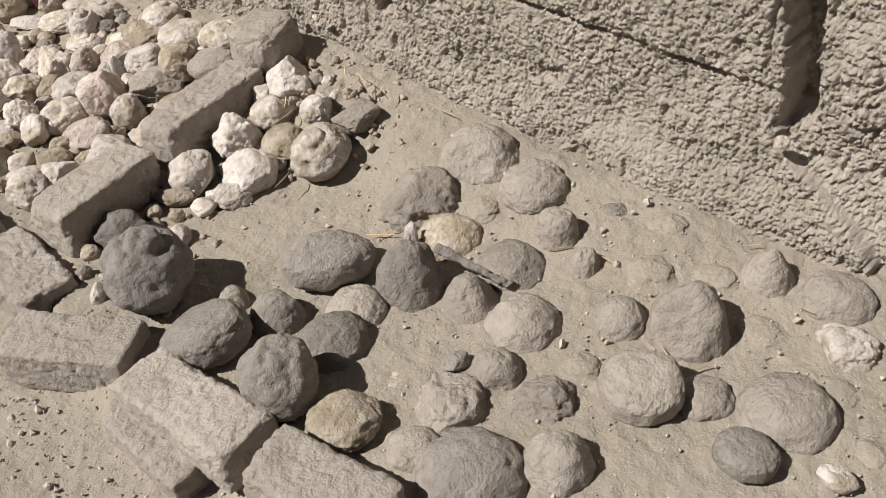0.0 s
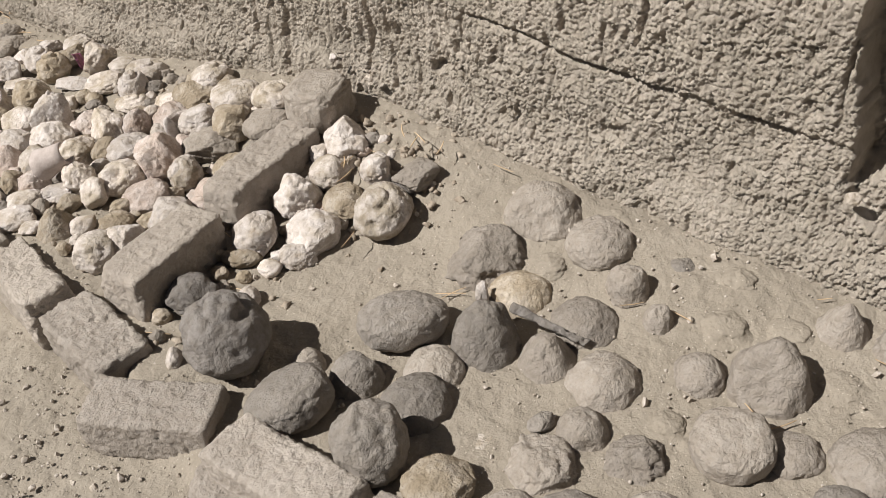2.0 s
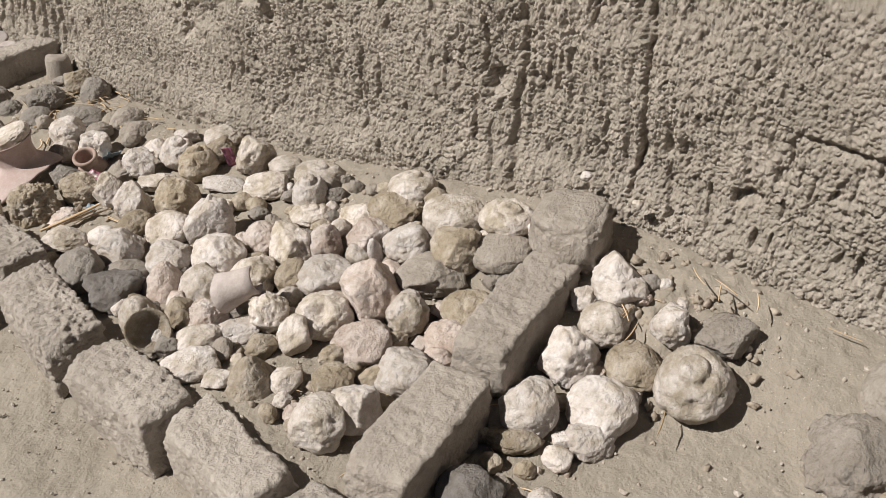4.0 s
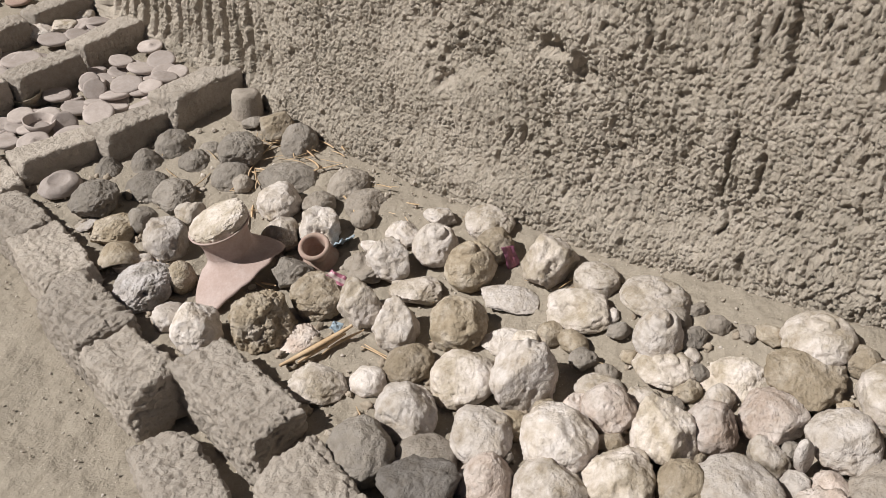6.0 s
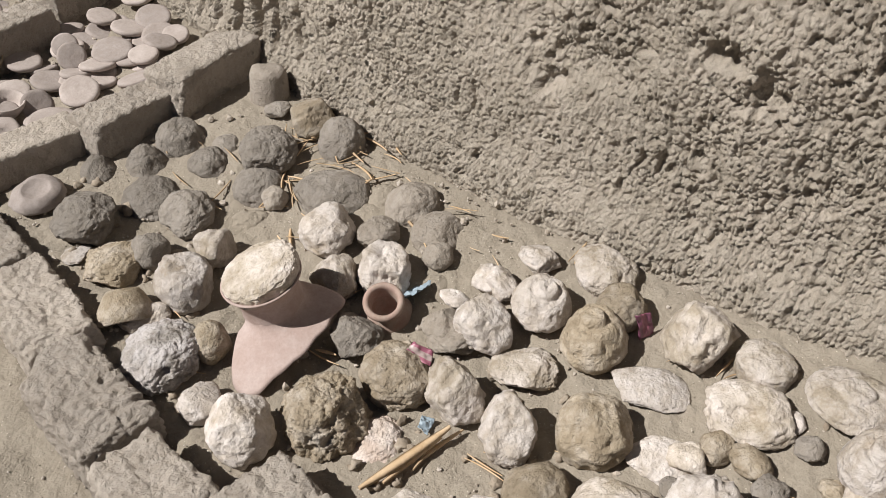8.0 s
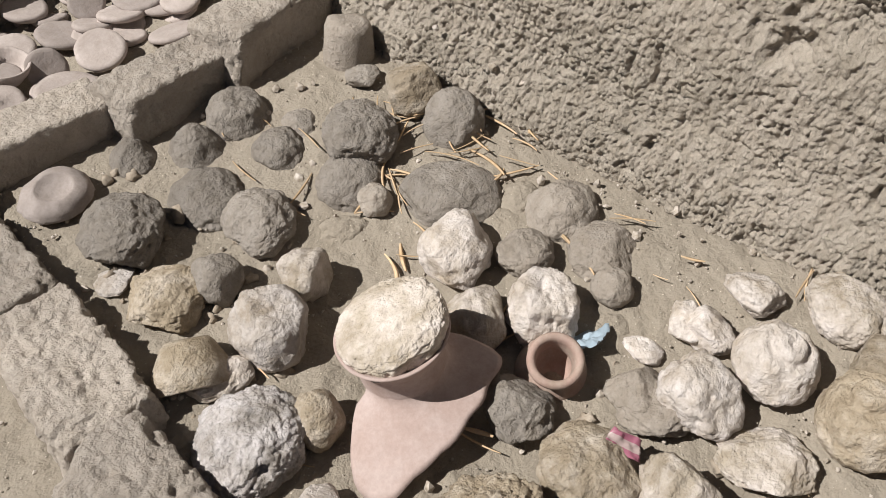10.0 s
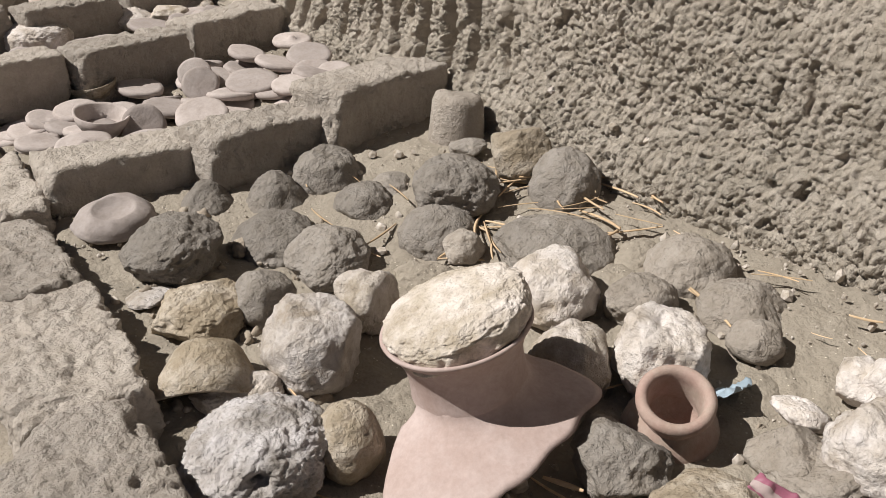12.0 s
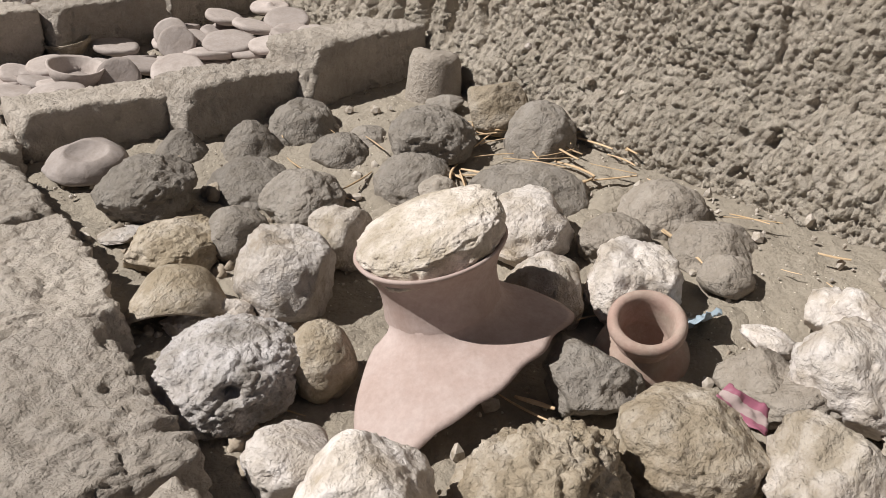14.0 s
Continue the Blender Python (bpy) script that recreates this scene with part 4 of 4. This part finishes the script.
# the standing mud cylinder by the wall
turned("mud_cylinder", [(0.0, 0.0), (0.085, 0.0), (0.090, 0.02), (0.086, 0.08), (0.080, 0.14), (0.070, 0.160), (0.050, 0.166), (0.025, 0.166), (0.0, 0.165)], BRICK_PALE, pose(2.425, 6.43, 0.070, 0, 4, 0) @ Matrix.Diagonal((0.82, 0.82, 0.86, 1)), "upright grey mud cylinder standing before the cross kerb", "stopper", 0.05, 8)

# the upturned foot of a grooved bowl
turned("bowl_foot", [(0.0, 0.05), (0.045, 0.05), (0.055, 0.062), (0.062, 0.064), (0.072, 0.058), (0.090, 0.050), (0.098, 0.038), (0.104, 0.030), (0.106, 0.020), (0.112, 0.012), (0.105, 0.0), (0.0, 0.0)], POT, pose(1.570, 6.590, 0.062, 12, -4, 0) @ Matrix.Diagonal((0.80, 0.72, 0.62, 1)), "upturned grooved clay bowl foot, pale pink", "sherd", 0.08, 4)

# red bowl sherds with their hollow side down, pale outside
clay_bowl(1.470, 5.995, 0.075, 0.088, 0.095, 134, 0, -36, 5, MUD_R, "broken red clay bowl lying rim down")


def sherd_shell(name, profile, half, jag, mat, m, label, seed, wall=0.010):
    """A broken piece of a turned pot: the part within half degrees of local -y, with a jagged outline at its lower end."""
    seg, rows = 64, len(profile)
    v, f = lathe(profile, seg, -90 - half, -90 + half)
    idx = np.arange(len(v))
    row, col = idx // seg, idx % seg
    t = (col / (seg - 1) - 0.5) * 2
    s = row / (rows - 1)
    # how far down each column reaches
    reach = jag(t) + 0.04 * fbm(np.stack([t * 4, 0 * t, 0 * t], 1), 3, seed)
    prof = np.array(profile)
    pos = np.clip(s * reach, 0, 1) * (rows - 1)
    lo = np.minimum(pos.astype(int), rows - 2)
    fr = (pos - lo)[:, None]
    rz = prof[lo] * (1 - fr) + prof[lo + 1] * fr
    ang = np.radians(-90 + half * t)
    out = np.stack([rz[:, 0] * np.cos(ang), rz[:, 0] * np.sin(ang), rz[:, 1]], 1)
    out *= (1 + 0.012 * fbm(out * 12, 3, seed + 3))[:, None]
    inn = out.copy()
    k = 1 - wall / np.maximum(np.hypot(out[:, 0], out[:, 1]), 0.02)
    inn[:, :2] *= k[:, None]
    inn[:, 2] -= wall * 0.7 * smooth(0.35, 0.6, s)
    vv, ff = thick(out, f, inn)
    ob = new(name, mesh_of(name, vv, ff, mat))
    ob.matrix_world = m
    return ob


neck = tagged(new("jar_neck"), "broken pink clay jar neck with its shoulder, plugged by a stopper", "jar")
neck.matrix_world = pose(1.682, 5.596, 0.105, -6, -10, 0)
v, f = lathe([(0.0885, 0.006), (0.087, 0.022), (0.086, 0.040), (0.088, 0.060), (0.094, 0.078), (0.102, 0.094), (0.109, 0.103), (0.111, 0.107), (0.109, 0.110), (0.104, 0.108), (0.092, 0.096), (0.084, 0.076), (0.078, 0.052), (0.077, 0.026), (0.082, -0.004)], 72)
v *= (1 + 0.010 * fbm(v * 12, 3, 5) + 0.004 * fbm(v * 40, 2, 6))[:, None]
part("neck", mesh_of("neck", v, f, CLAY), neck)
shoulder_profile = [(0.0875, 0.018), (0.089, 0.008), (0.095, -0.002), (0.110, -0.012), (0.126, -0.018), (0.142, -0.024), (0.158, -0.030), (0.175, -0.037), (0.192, -0.044), (0.210, -0.052), (0.228, -0.060), (0.246, -0.068), (0.264, -0.076)]
piece = sherd_shell("shoulder", shoulder_profile, 104.0, lambda t: np.interp(t, [-1, -0.86, -0.74, -0.64, -0.56, -0.46, -0.30, -0.06, 0.18, 0.32, 0.42, 0.50, 0.60, 0.75, 1.0], [0.3, 0.55, 0.86, 1.0, 0.97, 0.82, 0.64, 0.54, 0.55, 0.62, 0.66, 0.58, 0.42, 0.25, 0.15]), CLAY, Matrix(), "", 3, 0.012)
piece.parent = neck
bung = stone("slab", "P", 1.700, 5.640, 0.215, 0.104, 0.100, 0.036, -44, 401)
bung.matrix_world = neck.matrix_world @ pose(0.004, -0.002, 0.116, 3, -10, -44)
tagged(bung, "white plastered stopper lodged aslant in the jar neck", "stopper")

mouth = tagged(new("small_jar"), "broken small red clay jar lying mouth up, empty", "jar")
mouth.matrix_world = pose(1.905, 5.392, 0.020, 24, -6, -42) @ Matrix.Scale(0.82, 4)
v, f = lathe([(0.052, 0.055), (0.054, 0.072), (0.056, 0.084), (0.064, 0.092), (0.070, 0.102), (0.070, 0.112), (0.064, 0.120), (0.055, 0.120), (0.049, 0.112), (0.047, 0.100), (0.045, 0.080), (0.044, 0.055), (0.050, 0.030), (0.03, 0.0), (0.0, -0.005)], 48)
part("rim", mesh_of("rim", v, f, CLAY_R), mouth, "rounded dusty red rim")
part("shoulder", mesh_of("shoulder", *lathe([(0.052, 0.058), (0.058, 0.050), (0.072, 0.036), (0.086, 0.016), (0.092, -0.010), (0.086, -0.03), (0.0, -0.03)], 48), CLAY_R), mouth)

# an open clay tube and a tilted bowl among the lime stones
tube = sherd_shell("tube_sherd", [(0.050, 0.14), (0.052, 0.11), (0.056, 0.07), (0.064, 0.03), (0.075, 0.0)], 118.0, lambda t: 1 - 0.2 * np.abs(t), POT, pose(1.43, 3.90, 0.175, 12, 68, -40), "", 9)
tagged(tube, "curved buff clay sherd of a jar neck", "sherd")
clay_bowl(1.200, 4.010, 0.110, 0.074, 0.05, 48, 20, -40, 7, MUD_R, "grey-buff clay bowl tipped on its side")


# ---- straw, scraps and chips ----
def straw(x, y, z, length, yaw, lift=2, bend=0.12, w=0.0035, seed=0):
    """A dry reed blade lying on the earth."""
    rows = 9
    s = np.linspace(-0.5, 0.5, rows)
    cx, cy, cz = s * length, bend * length * (s**2 - 0.1) * 4 * 0.5, 0.003 + 0 * s
    wid = w * (1.1 - np.abs(s) ** 2 * 2.4)
    v = []
    for k in range(rows):
        v += [(cx[k], cy[k] - wid[k], cz[k]), (cx[k], cy[k], cz[k] + 0.6 * w), (cx[k], cy[k] + wid[k], cz[k]), (cx[k], cy[k], cz[k] - 0.3 * w)]
    ob = new("straw", mesh_of("straw", np.array(v), grid_faces(rows, 4, True), STRAW))
    ob.matrix_world = pose(x, y, z, 0, -lift, yaw)
    return tagged(ob, "dry golden straw blade lying on the earth", "straw", "straw blades")


straw(2.057, 1.281, 0.048, 0.106, -99, 0, -0.03, 0.0025, 201)
straw(1.801, 0.923, 0.019, 0.107, -128, 0, -0.08, 0.0025, 202)
straw(1.804, 0.850, 0.019, 0.105, -38, 0, 0.10, 0.0025, 203)
straw(1.217, 2.222, 0.018, 0.107, -72, 0, 0.05, 0.0025, 204)
straw(1.077, 2.748, 0.044, 0.115, -65, 0, 0.00, 0.0025, 205)
straw(2.296, 2.504, 0.242, 0.101, -117, 0, -0.05, 0.0025, 206)
straw(2.290, 2.400, 0.227, 0.101, -161, 0, -0.10, 0.0025, 207)
straw(2.027, 2.686, 0.159, 0.108, 5, 0, 0.08, 0.0025, 208)
straw(2.359, 2.151, 0.169, 0.104, -96, 0, 0.03, 0.0025, 209)
straw(1.785, 2.004, 0.022, 0.107, -58, 0, -0.03, 0.0025, 210)
straw(1.788, 2.000, 0.022, 0.107, -22, 0, -0.08, 0.0025, 211)
straw(2.027, 1.430, 0.047, 0.083, -48, 0, 0.10, 0.0025, 212)
straw(2.184, 0.676, 0.031, 0.059, -98, 0, 0.05, 0.0025, 213)
straw(2.353, 0.911, 0.055, 0.048, -51, 0, 0.00, 0.0025, 214)
straw(1.774, 2.462, 0.093, 0.104, -167, 0, -0.05, 0.0025, 215)
straw(1.404, 2.642, 0.037, 0.088, -81, 0, -0.10, 0.0025, 216)
straw(2.302, 2.599, 0.243, 0.101, -135, 0, 0.08, 0.0025, 217)
straw(2.266, 2.513, 0.236, 0.101, -163, 0, 0.03, 0.0025, 218)
straw(2.069, 2.734, 0.169, 0.108, 3, 0, -0.03, 0.0025, 219)
straw(2.090, 2.744, 0.176, 0.108, -138, 0, -0.08, 0.0025, 220)
straw(1.528, 3.376, 0.071, 0.115, -101, 0, 0.10, 0.0025, 221)
straw(1.503, 3.390, 0.071, 0.115, -79, 0, 0.05, 0.0025, 222)
straw(1.537, 3.337, 0.069, 0.115, 9, 0, 0.00, 0.0025, 223)
straw(1.804, 3.358, 0.073, 0.114, -36, 0, -0.05, 0.0025, 224)
straw(2.083, 2.739, 0.174, 0.108, -2, 0, -0.10, 0.0025, 225)
straw(1.298, 3.460, 0.075, 0.105, -83, 0, 0.08, 0.0025, 226)
straw(1.779, 3.320, 0.069, 0.100, -38, 0, 0.03, 0.0025, 227)
straw(1.532, 5.020, 0.027, 0.112, -21, 0, -0.03, 0.0025, 228)
straw(1.651, 4.855, 0.036, 0.113, -87, 0, -0.08, 0.0025, 229)
straw(1.437, 4.585, 0.049, 0.103, -39, 0, 0.10, 0.0025, 230)
straw(1.499, 4.422, 0.056, 0.059, -16, 0, 0.05, 0.0025, 231)
straw(1.421, 4.680, 0.044, 0.109, -116, 0, 0.00, 0.0025, 232)
straw(1.430, 4.611, 0.047, 0.113, -159, 0, -0.05, 0.0025, 233)
straw(1.777, 4.039, 0.068, 0.079, -59, 0, -0.10, 0.0025, 234)
straw(1.673, 5.413, 0.018, 0.109, -84, 0, 0.08, 0.0025, 235)
straw(1.660, 4.863, 0.035, 0.101, -89, 0, 0.03, 0.0025, 236)
straw(2.334, 5.653, 0.100, 0.105, -107, 0, -0.03, 0.0025, 237)
straw(2.330, 5.459, 0.098, 0.105, -57, 0, -0.08, 0.0025, 238)
straw(2.340, 5.920, 0.104, 0.105, -112, 0, 0.10, 0.0025, 239)
straw(2.295, 5.904, 0.100, 0.105, -35, 0, 0.05, 0.0025, 240)
straw(2.109, 5.992, 0.073, 0.105, -127, 0, 0.00, 0.0025, 241)
straw(2.099, 6.265, 0.081, 0.103, -105, 0, -0.05, 0.0025, 242)
straw(2.176, 5.506, 0.077, 0.144, -115, 0, -0.10, 0.0041, 243)
straw(2.327, 6.149, 0.108, 0.104, -70, 0, 0.08, 0.0025, 244)
straw(1.903, 6.143, 0.046, 0.100, -87, 0, 0.03, 0.0025, 245)
straw(2.384, 5.071, 0.100, 0.110, 0, 0, -0.03, 0.0025, 246)
straw(2.218, 4.516, 0.104, 0.052, -31, 0, -0.08, 0.0025, 247)
straw(1.813, 4.702, 0.045, 0.113, -63, 0, 0.10, 0.0025, 248)
straw(1.920, 6.320, 0.056, 0.105, -99, 0, 0.05, 0.0025, 249)
straw(1.536, 5.877, 0.025, 0.110, 81, 0, 0.00, 0.0025, 250)
straw(1.642, 4.982, 0.028, 0.144, -9, 0, -0.05, 0.0060, 251)
straw(1.610, 4.987, 0.029, 0.127, -3, 0, -0.10, 0.0048, 252)
straw(2.385, 5.066, 0.099, 0.110, -167, 0, 0.08, 0.0025, 253)
straw(2.244, 4.540, 0.104, 0.112, 172, 0, 0.03, 0.0025, 254)
straw(2.262, 6.085, 0.100, 0.105, 23, 0, -0.03, 0.0025, 255)
straw(2.227, 6.017, 0.092, 0.091, -26, 0, -0.08, 0.0025, 256)
straw(2.318, 5.918, 0.102, 0.105, -11, 0, 0.10, 0.0025, 257)
straw(2.340, 5.921, 0.104, 0.131, -109, 0, 0.05, 0.0041, 258)
straw(2.337, 5.781, 0.102, 0.102, -75, 0, 0.00, 0.0025, 259)
straw(2.187, 5.530, 0.079, 0.110, -116, 0, -0.05, 0.0048, 260)
straw(2.330, 5.465, 0.098, 0.074, -78, 0, -0.10, 0.0025, 261)
straw(2.304, 5.292, 0.093, 0.053, -70, 0, 0.08, 0.0041, 262)
straw(1.590, 5.916, 0.027, 0.150, -89, 0, 0.03, 0.0041, 263)
straw(1.932, 5.548, 0.033, 0.109, 15, 0, -0.03, 0.0034, 264)
straw(1.912, 5.508, 0.030, 0.073, -19, 0, -0.08, 0.0025, 265)
straw(2.092, 5.957, 0.069, 0.105, -121, 0, 0.10, 0.0025, 266)
straw(1.963, 6.163, 0.054, 0.128, 19, 0, 0.05, 0.0034, 267)
straw(1.993, 6.493, 0.074, 0.104, -115, 0, 0.00, 0.0025, 268)
straw(2.287, 6.103, 0.104, 0.084, -23, 0, -0.05, 0.0034, 269)
straw(2.275, 6.064, 0.101, 0.078, -9, 0, -0.10, 0.0025, 270)
straw(2.075, 5.943, 0.066, 0.105, -136, 0, 0.08, 0.0025, 271)
straw(1.906, 5.538, 0.029, 0.098, 13, 0, 0.03, 0.0025, 272)
straw(1.693, 5.420, 0.018, 0.060, -70, 0, -0.03, 0.0054, 273)

rng = np.random.default_rng(61)
for cx, cy, spread, many in ((2.46, 5.98, 0.05, 5), (2.31, 5.91, 0.06, 5), (2.28, 6.12, 0.06, 6), (2.47, 5.80, 0.04, 4), (2.13, 6.01, 0.05, 6), (2.26, 5.66, 0.04, 4), (2.00, 5.82, 0.04, 4)):
    for k in range(many):
        sx, sy = cx + rng.normal() * spread, cy + rng.normal() * spread
        straw(sx, sy, float(ground_z(sx, sy)) + rng.uniform(0.006, 0.022), rng.uniform(0.05, 0.18), rng.choice([-35, 20, 60, -70]) + rng.uniform(-25, 25), rng.uniform(-9, 9), rng.uniform(-0.35, 0.35), rng.uniform(0.0026, 0.0055), k)
rng = np.random.default_rng(77)
for k in range(36):
    sy = rng.uniform(2.6, 6.7)
    sx = rng.uniform(np.interp(sy, KERB_Y, KERB_X) + 0.15, 2.42)
    straw(sx, sy, float(ground_z(sx, sy)) + 0.014, rng.uniform(0.03, 0.12), rng.uniform(0, 360), rng.uniform(-6, 6), rng.uniform(-0.3, 0.3), rng.uniform(0.001, 0.0024), k)


def scrap(name, x, y, z, a, b, mats, m, label, seed):
    """A crumpled thin sheet."""
    r, c = 14, 18
    u, w = np.meshgrid(np.linspace(-1, 1, r), np.linspace(-1, 1, c), indexing="ij")
    u, w = u.ravel(), w.ravel()
    p = np.stack([w * 1.6, u * 1.3, 0 * u], 1)
    top = np.stack([w * a * (1 - 0.15 * u), u * b * (1 + 0.1 * np.sin(3 * w)), 0.35 * b * fbm(p, 3, seed) + 0.25 * b * np.abs(fbm(p * 2, 2, seed + 2))], 1)
    vv, ff = thick(top, grid_faces(r, c), top - (0, 0, 0.0008))
    me = mesh_of(name, vv, ff, mats[0])
    for extra in mats[1:]:
        me.materials.append(extra)
    if len(mats) > 1:
        for pol in me.polygons:
            cy = sum(vv[i][1] for i in pol.vertices) / len(pol.vertices)
            pol.material_index = 1 if abs(cy) < 0.4 * b else 0
    ob = new(name, me)
    ob.matrix_world = pose(x, y, z) @ m
    return tagged(ob, label, "litter")


scrap("foil_wrapper", 1.795, 5.172, 0.098, 0.034, 0.019, (PINK, PALE), pose(0, 0, 0, 20, 20, -70), "crumpled pink and silver foil wrapper on a stopper", 3)
scrap("foil_wrapper", 2.225, 4.765, 0.110, 0.055, 0.022, (PLUM, PINK), pose(0, 0, 0, 0, 0, -45) @ pose(0, 0, 0, 70, 75, 0), "torn plum-coloured foil wrapper wedged beside a stopper", 8)
scrap("blue_scrap", 1.995, 5.365, 0.055, 0.040, 0.040, (BLUE,), pose(0, 0, 0, -30, 20, 20), "pale blue plastic scrap beside the small jar", 5)
scrap("blue_scrap", 1.667, 5.049, 0.035, 0.022, 0.016, (BLUE,), pose(0, 0, 0, 20, 0, 20), "small crumpled pale plastic scrap", 6)

# white splinter and long slate-like sherd in the first bed
stone("rock", "W", 1.815, 1.890, 0.055, 0.024, 0.020, 0.05, -45, 501)
splinter = brick(1.775, 1.585, 0.085, 0.310, 0.030, 0.020, -77, 71, (35, 20), "long grey stone splinter propped between two stoppers", 0.006, MUD_D)
splinter.name = "stone_splinter"
tagged(splinter, category="stone")
upright = stone("slab", "W", 1.97, 3.71, 0.10, 0.055, 0.026, 0.016, 0, 503)
upright.matrix_world = pose(1.933, 3.650, 0.160, 0, 0, -35) @ pose(0, 0, 0, 0, 82, 0) @ pose(0, 0, 0, 78, 0, 0)
tagged(upright, "thin white plaster shard standing on edge between stoppers", "sherd")
upright.name = "plaster_shard"
reed = straw(1.555, 5.015, 0.045, 0.26, -15, 7, 0.02, 0.013, 1)
reed.name = "reed_piece"
tagged(reed, "broad split reed leaning on a stopper, orange tan", "reed")
reed = straw(1.565, 5.005, 0.035, 0.18, -9, 4, -0.03, 0.009, 2)
reed.name = "reed_piece"
tagged(reed, "narrow split reed lying beside a broader one", "reed")


# pale chips caught in the wall and lying on the path
for k, (cx, cy, cz, cr) in enumerate((((2.478, 6.156, 0.269, 0.010), (2.478, 5.970, 0.226, 0.012), (2.478, 6.009, 0.379, 0.008), (2.460, 0.916, 0.384, 0.022), (2.478, 5.576, 0.145, 0.016), (2.478, 5.878, 0.215, 0.012), (2.478, 3.113, 0.378, 0.020), (2.478, 2.907, 0.330, 0.018), (2.478, 5.623, 0.200, 0.009), (2.478, 5.538, 0.227, 0.008), (0.597, 2.520, -0.108, 0.020), (0.625, 2.477, -0.110, 0.011), (0.573, 2.597, -0.112, 0.014), (0.640, 2.560, -0.112, 0.008), (0.540, 2.440, -0.112, 0.009)))):
    chip = stone("rock", "P", cx, cy, cz, cr, cr * 0.7, cr, 90, 520 + k)
    tagged(chip, "small pale stone chip stuck in the mud wall" if cz > 0.1 else "small pale stone chip lying on the trodden path", "stone", "pale chips")
    chip.name = "stone_chip"


def build_rubble():
    """Broken crumbs of plaster and mud filling the gaps between the stoppers."""
    rng = np.random.default_rng(9)
    base, tri = ball(2)
    vs, fs, k = [], [], 0
    for i in range(420):
        y = rng.uniform(2.3, 6.6)
        x = rng.uniform(np.interp(y, KERB_Y, KERB_X) + 0.10, 2.35 - 0.35 * (y > 4.6) - 0.2 * (y > 5.4))
        r = rng.uniform(0.005, 0.017)
        if math.hypot(x - 1.64, y - 5.53) < 0.28:
            continue
        if i % 3 == 0:
            x, y, r = rng.normal(2.20, 0.13), rng.normal(2.60, 0.17), rng.uniform(0.005, 0.019)
        d = r * rng.uniform(0.6, 1.3, 3)
        n = base * (1 + 0.85 * fbm(base * 2.2 + rng.uniform(0, 50, 3), 3, 3))[:, None]
        vs.append(n * d + (x, y, float(ground_z(x, y)) + 0.4 * r))
        fs.append(tri + k)
        k += len(base)
    me = mesh_of("rubble", np.concatenate(vs), np.concatenate(fs), RUBBLE)
    tagged(new("rubble", me), "pale crumbs of broken plaster between the stoppers", "rubble", kind="stuff")


def build_grit():
    """Small clods and pebbles strewn over the beds and the path."""
    rng = np.random.default_rng(5)
    base, tri = ball(1)
    vs, fs, k = [], [], 0
    for i in range(11000):
        y = rng.uniform(0.1, 8.4)
        x = rng.uniform(0.25, 2.5)
        if i % 12 == 0:
            x, y = rng.uniform(0.3, 0.8), rng.uniform(1.3, 3.2)
        kx = np.interp(y, KERB_Y, KERB_X)
        r = 0.0016 + 0.0045 * rng.random() ** 4 if rng.random() < 0.95 else rng.uniform(0.006, 0.013)
        if x < kx - 0.15 and r > 0.006 and y > 3.2:
            r *= 0.5
        z = float(ground_z(x, y)) + 0.3 * r + 0.004
        vs.append(base * (r * rng.uniform(0.7, 1.3, 3)) * (1 + 0.2 * rng.normal(size=(len(base), 1))) + (x, y, z))
        fs.append(tri + k)
        k += len(base)
    me = mesh_of("grit", np.concatenate(vs), np.concatenate(fs), GRIT, False)
    tagged(new("grit", me), "small pale clods and pebbles strewn on the earth", "gravel", kind="stuff")


GRIT = material("grit", (0.40, 0.345, 0.255), (0.62, 0.555, 0.45), scale=60.0, bump=0.1, vary=0.0)
build_grit()
RUBBLE = material("rubble", (0.33, 0.27, 0.19), (0.50, 0.43, 0.32), scale=25.0, bump=0.4, vary=0.0)
build_rubble()
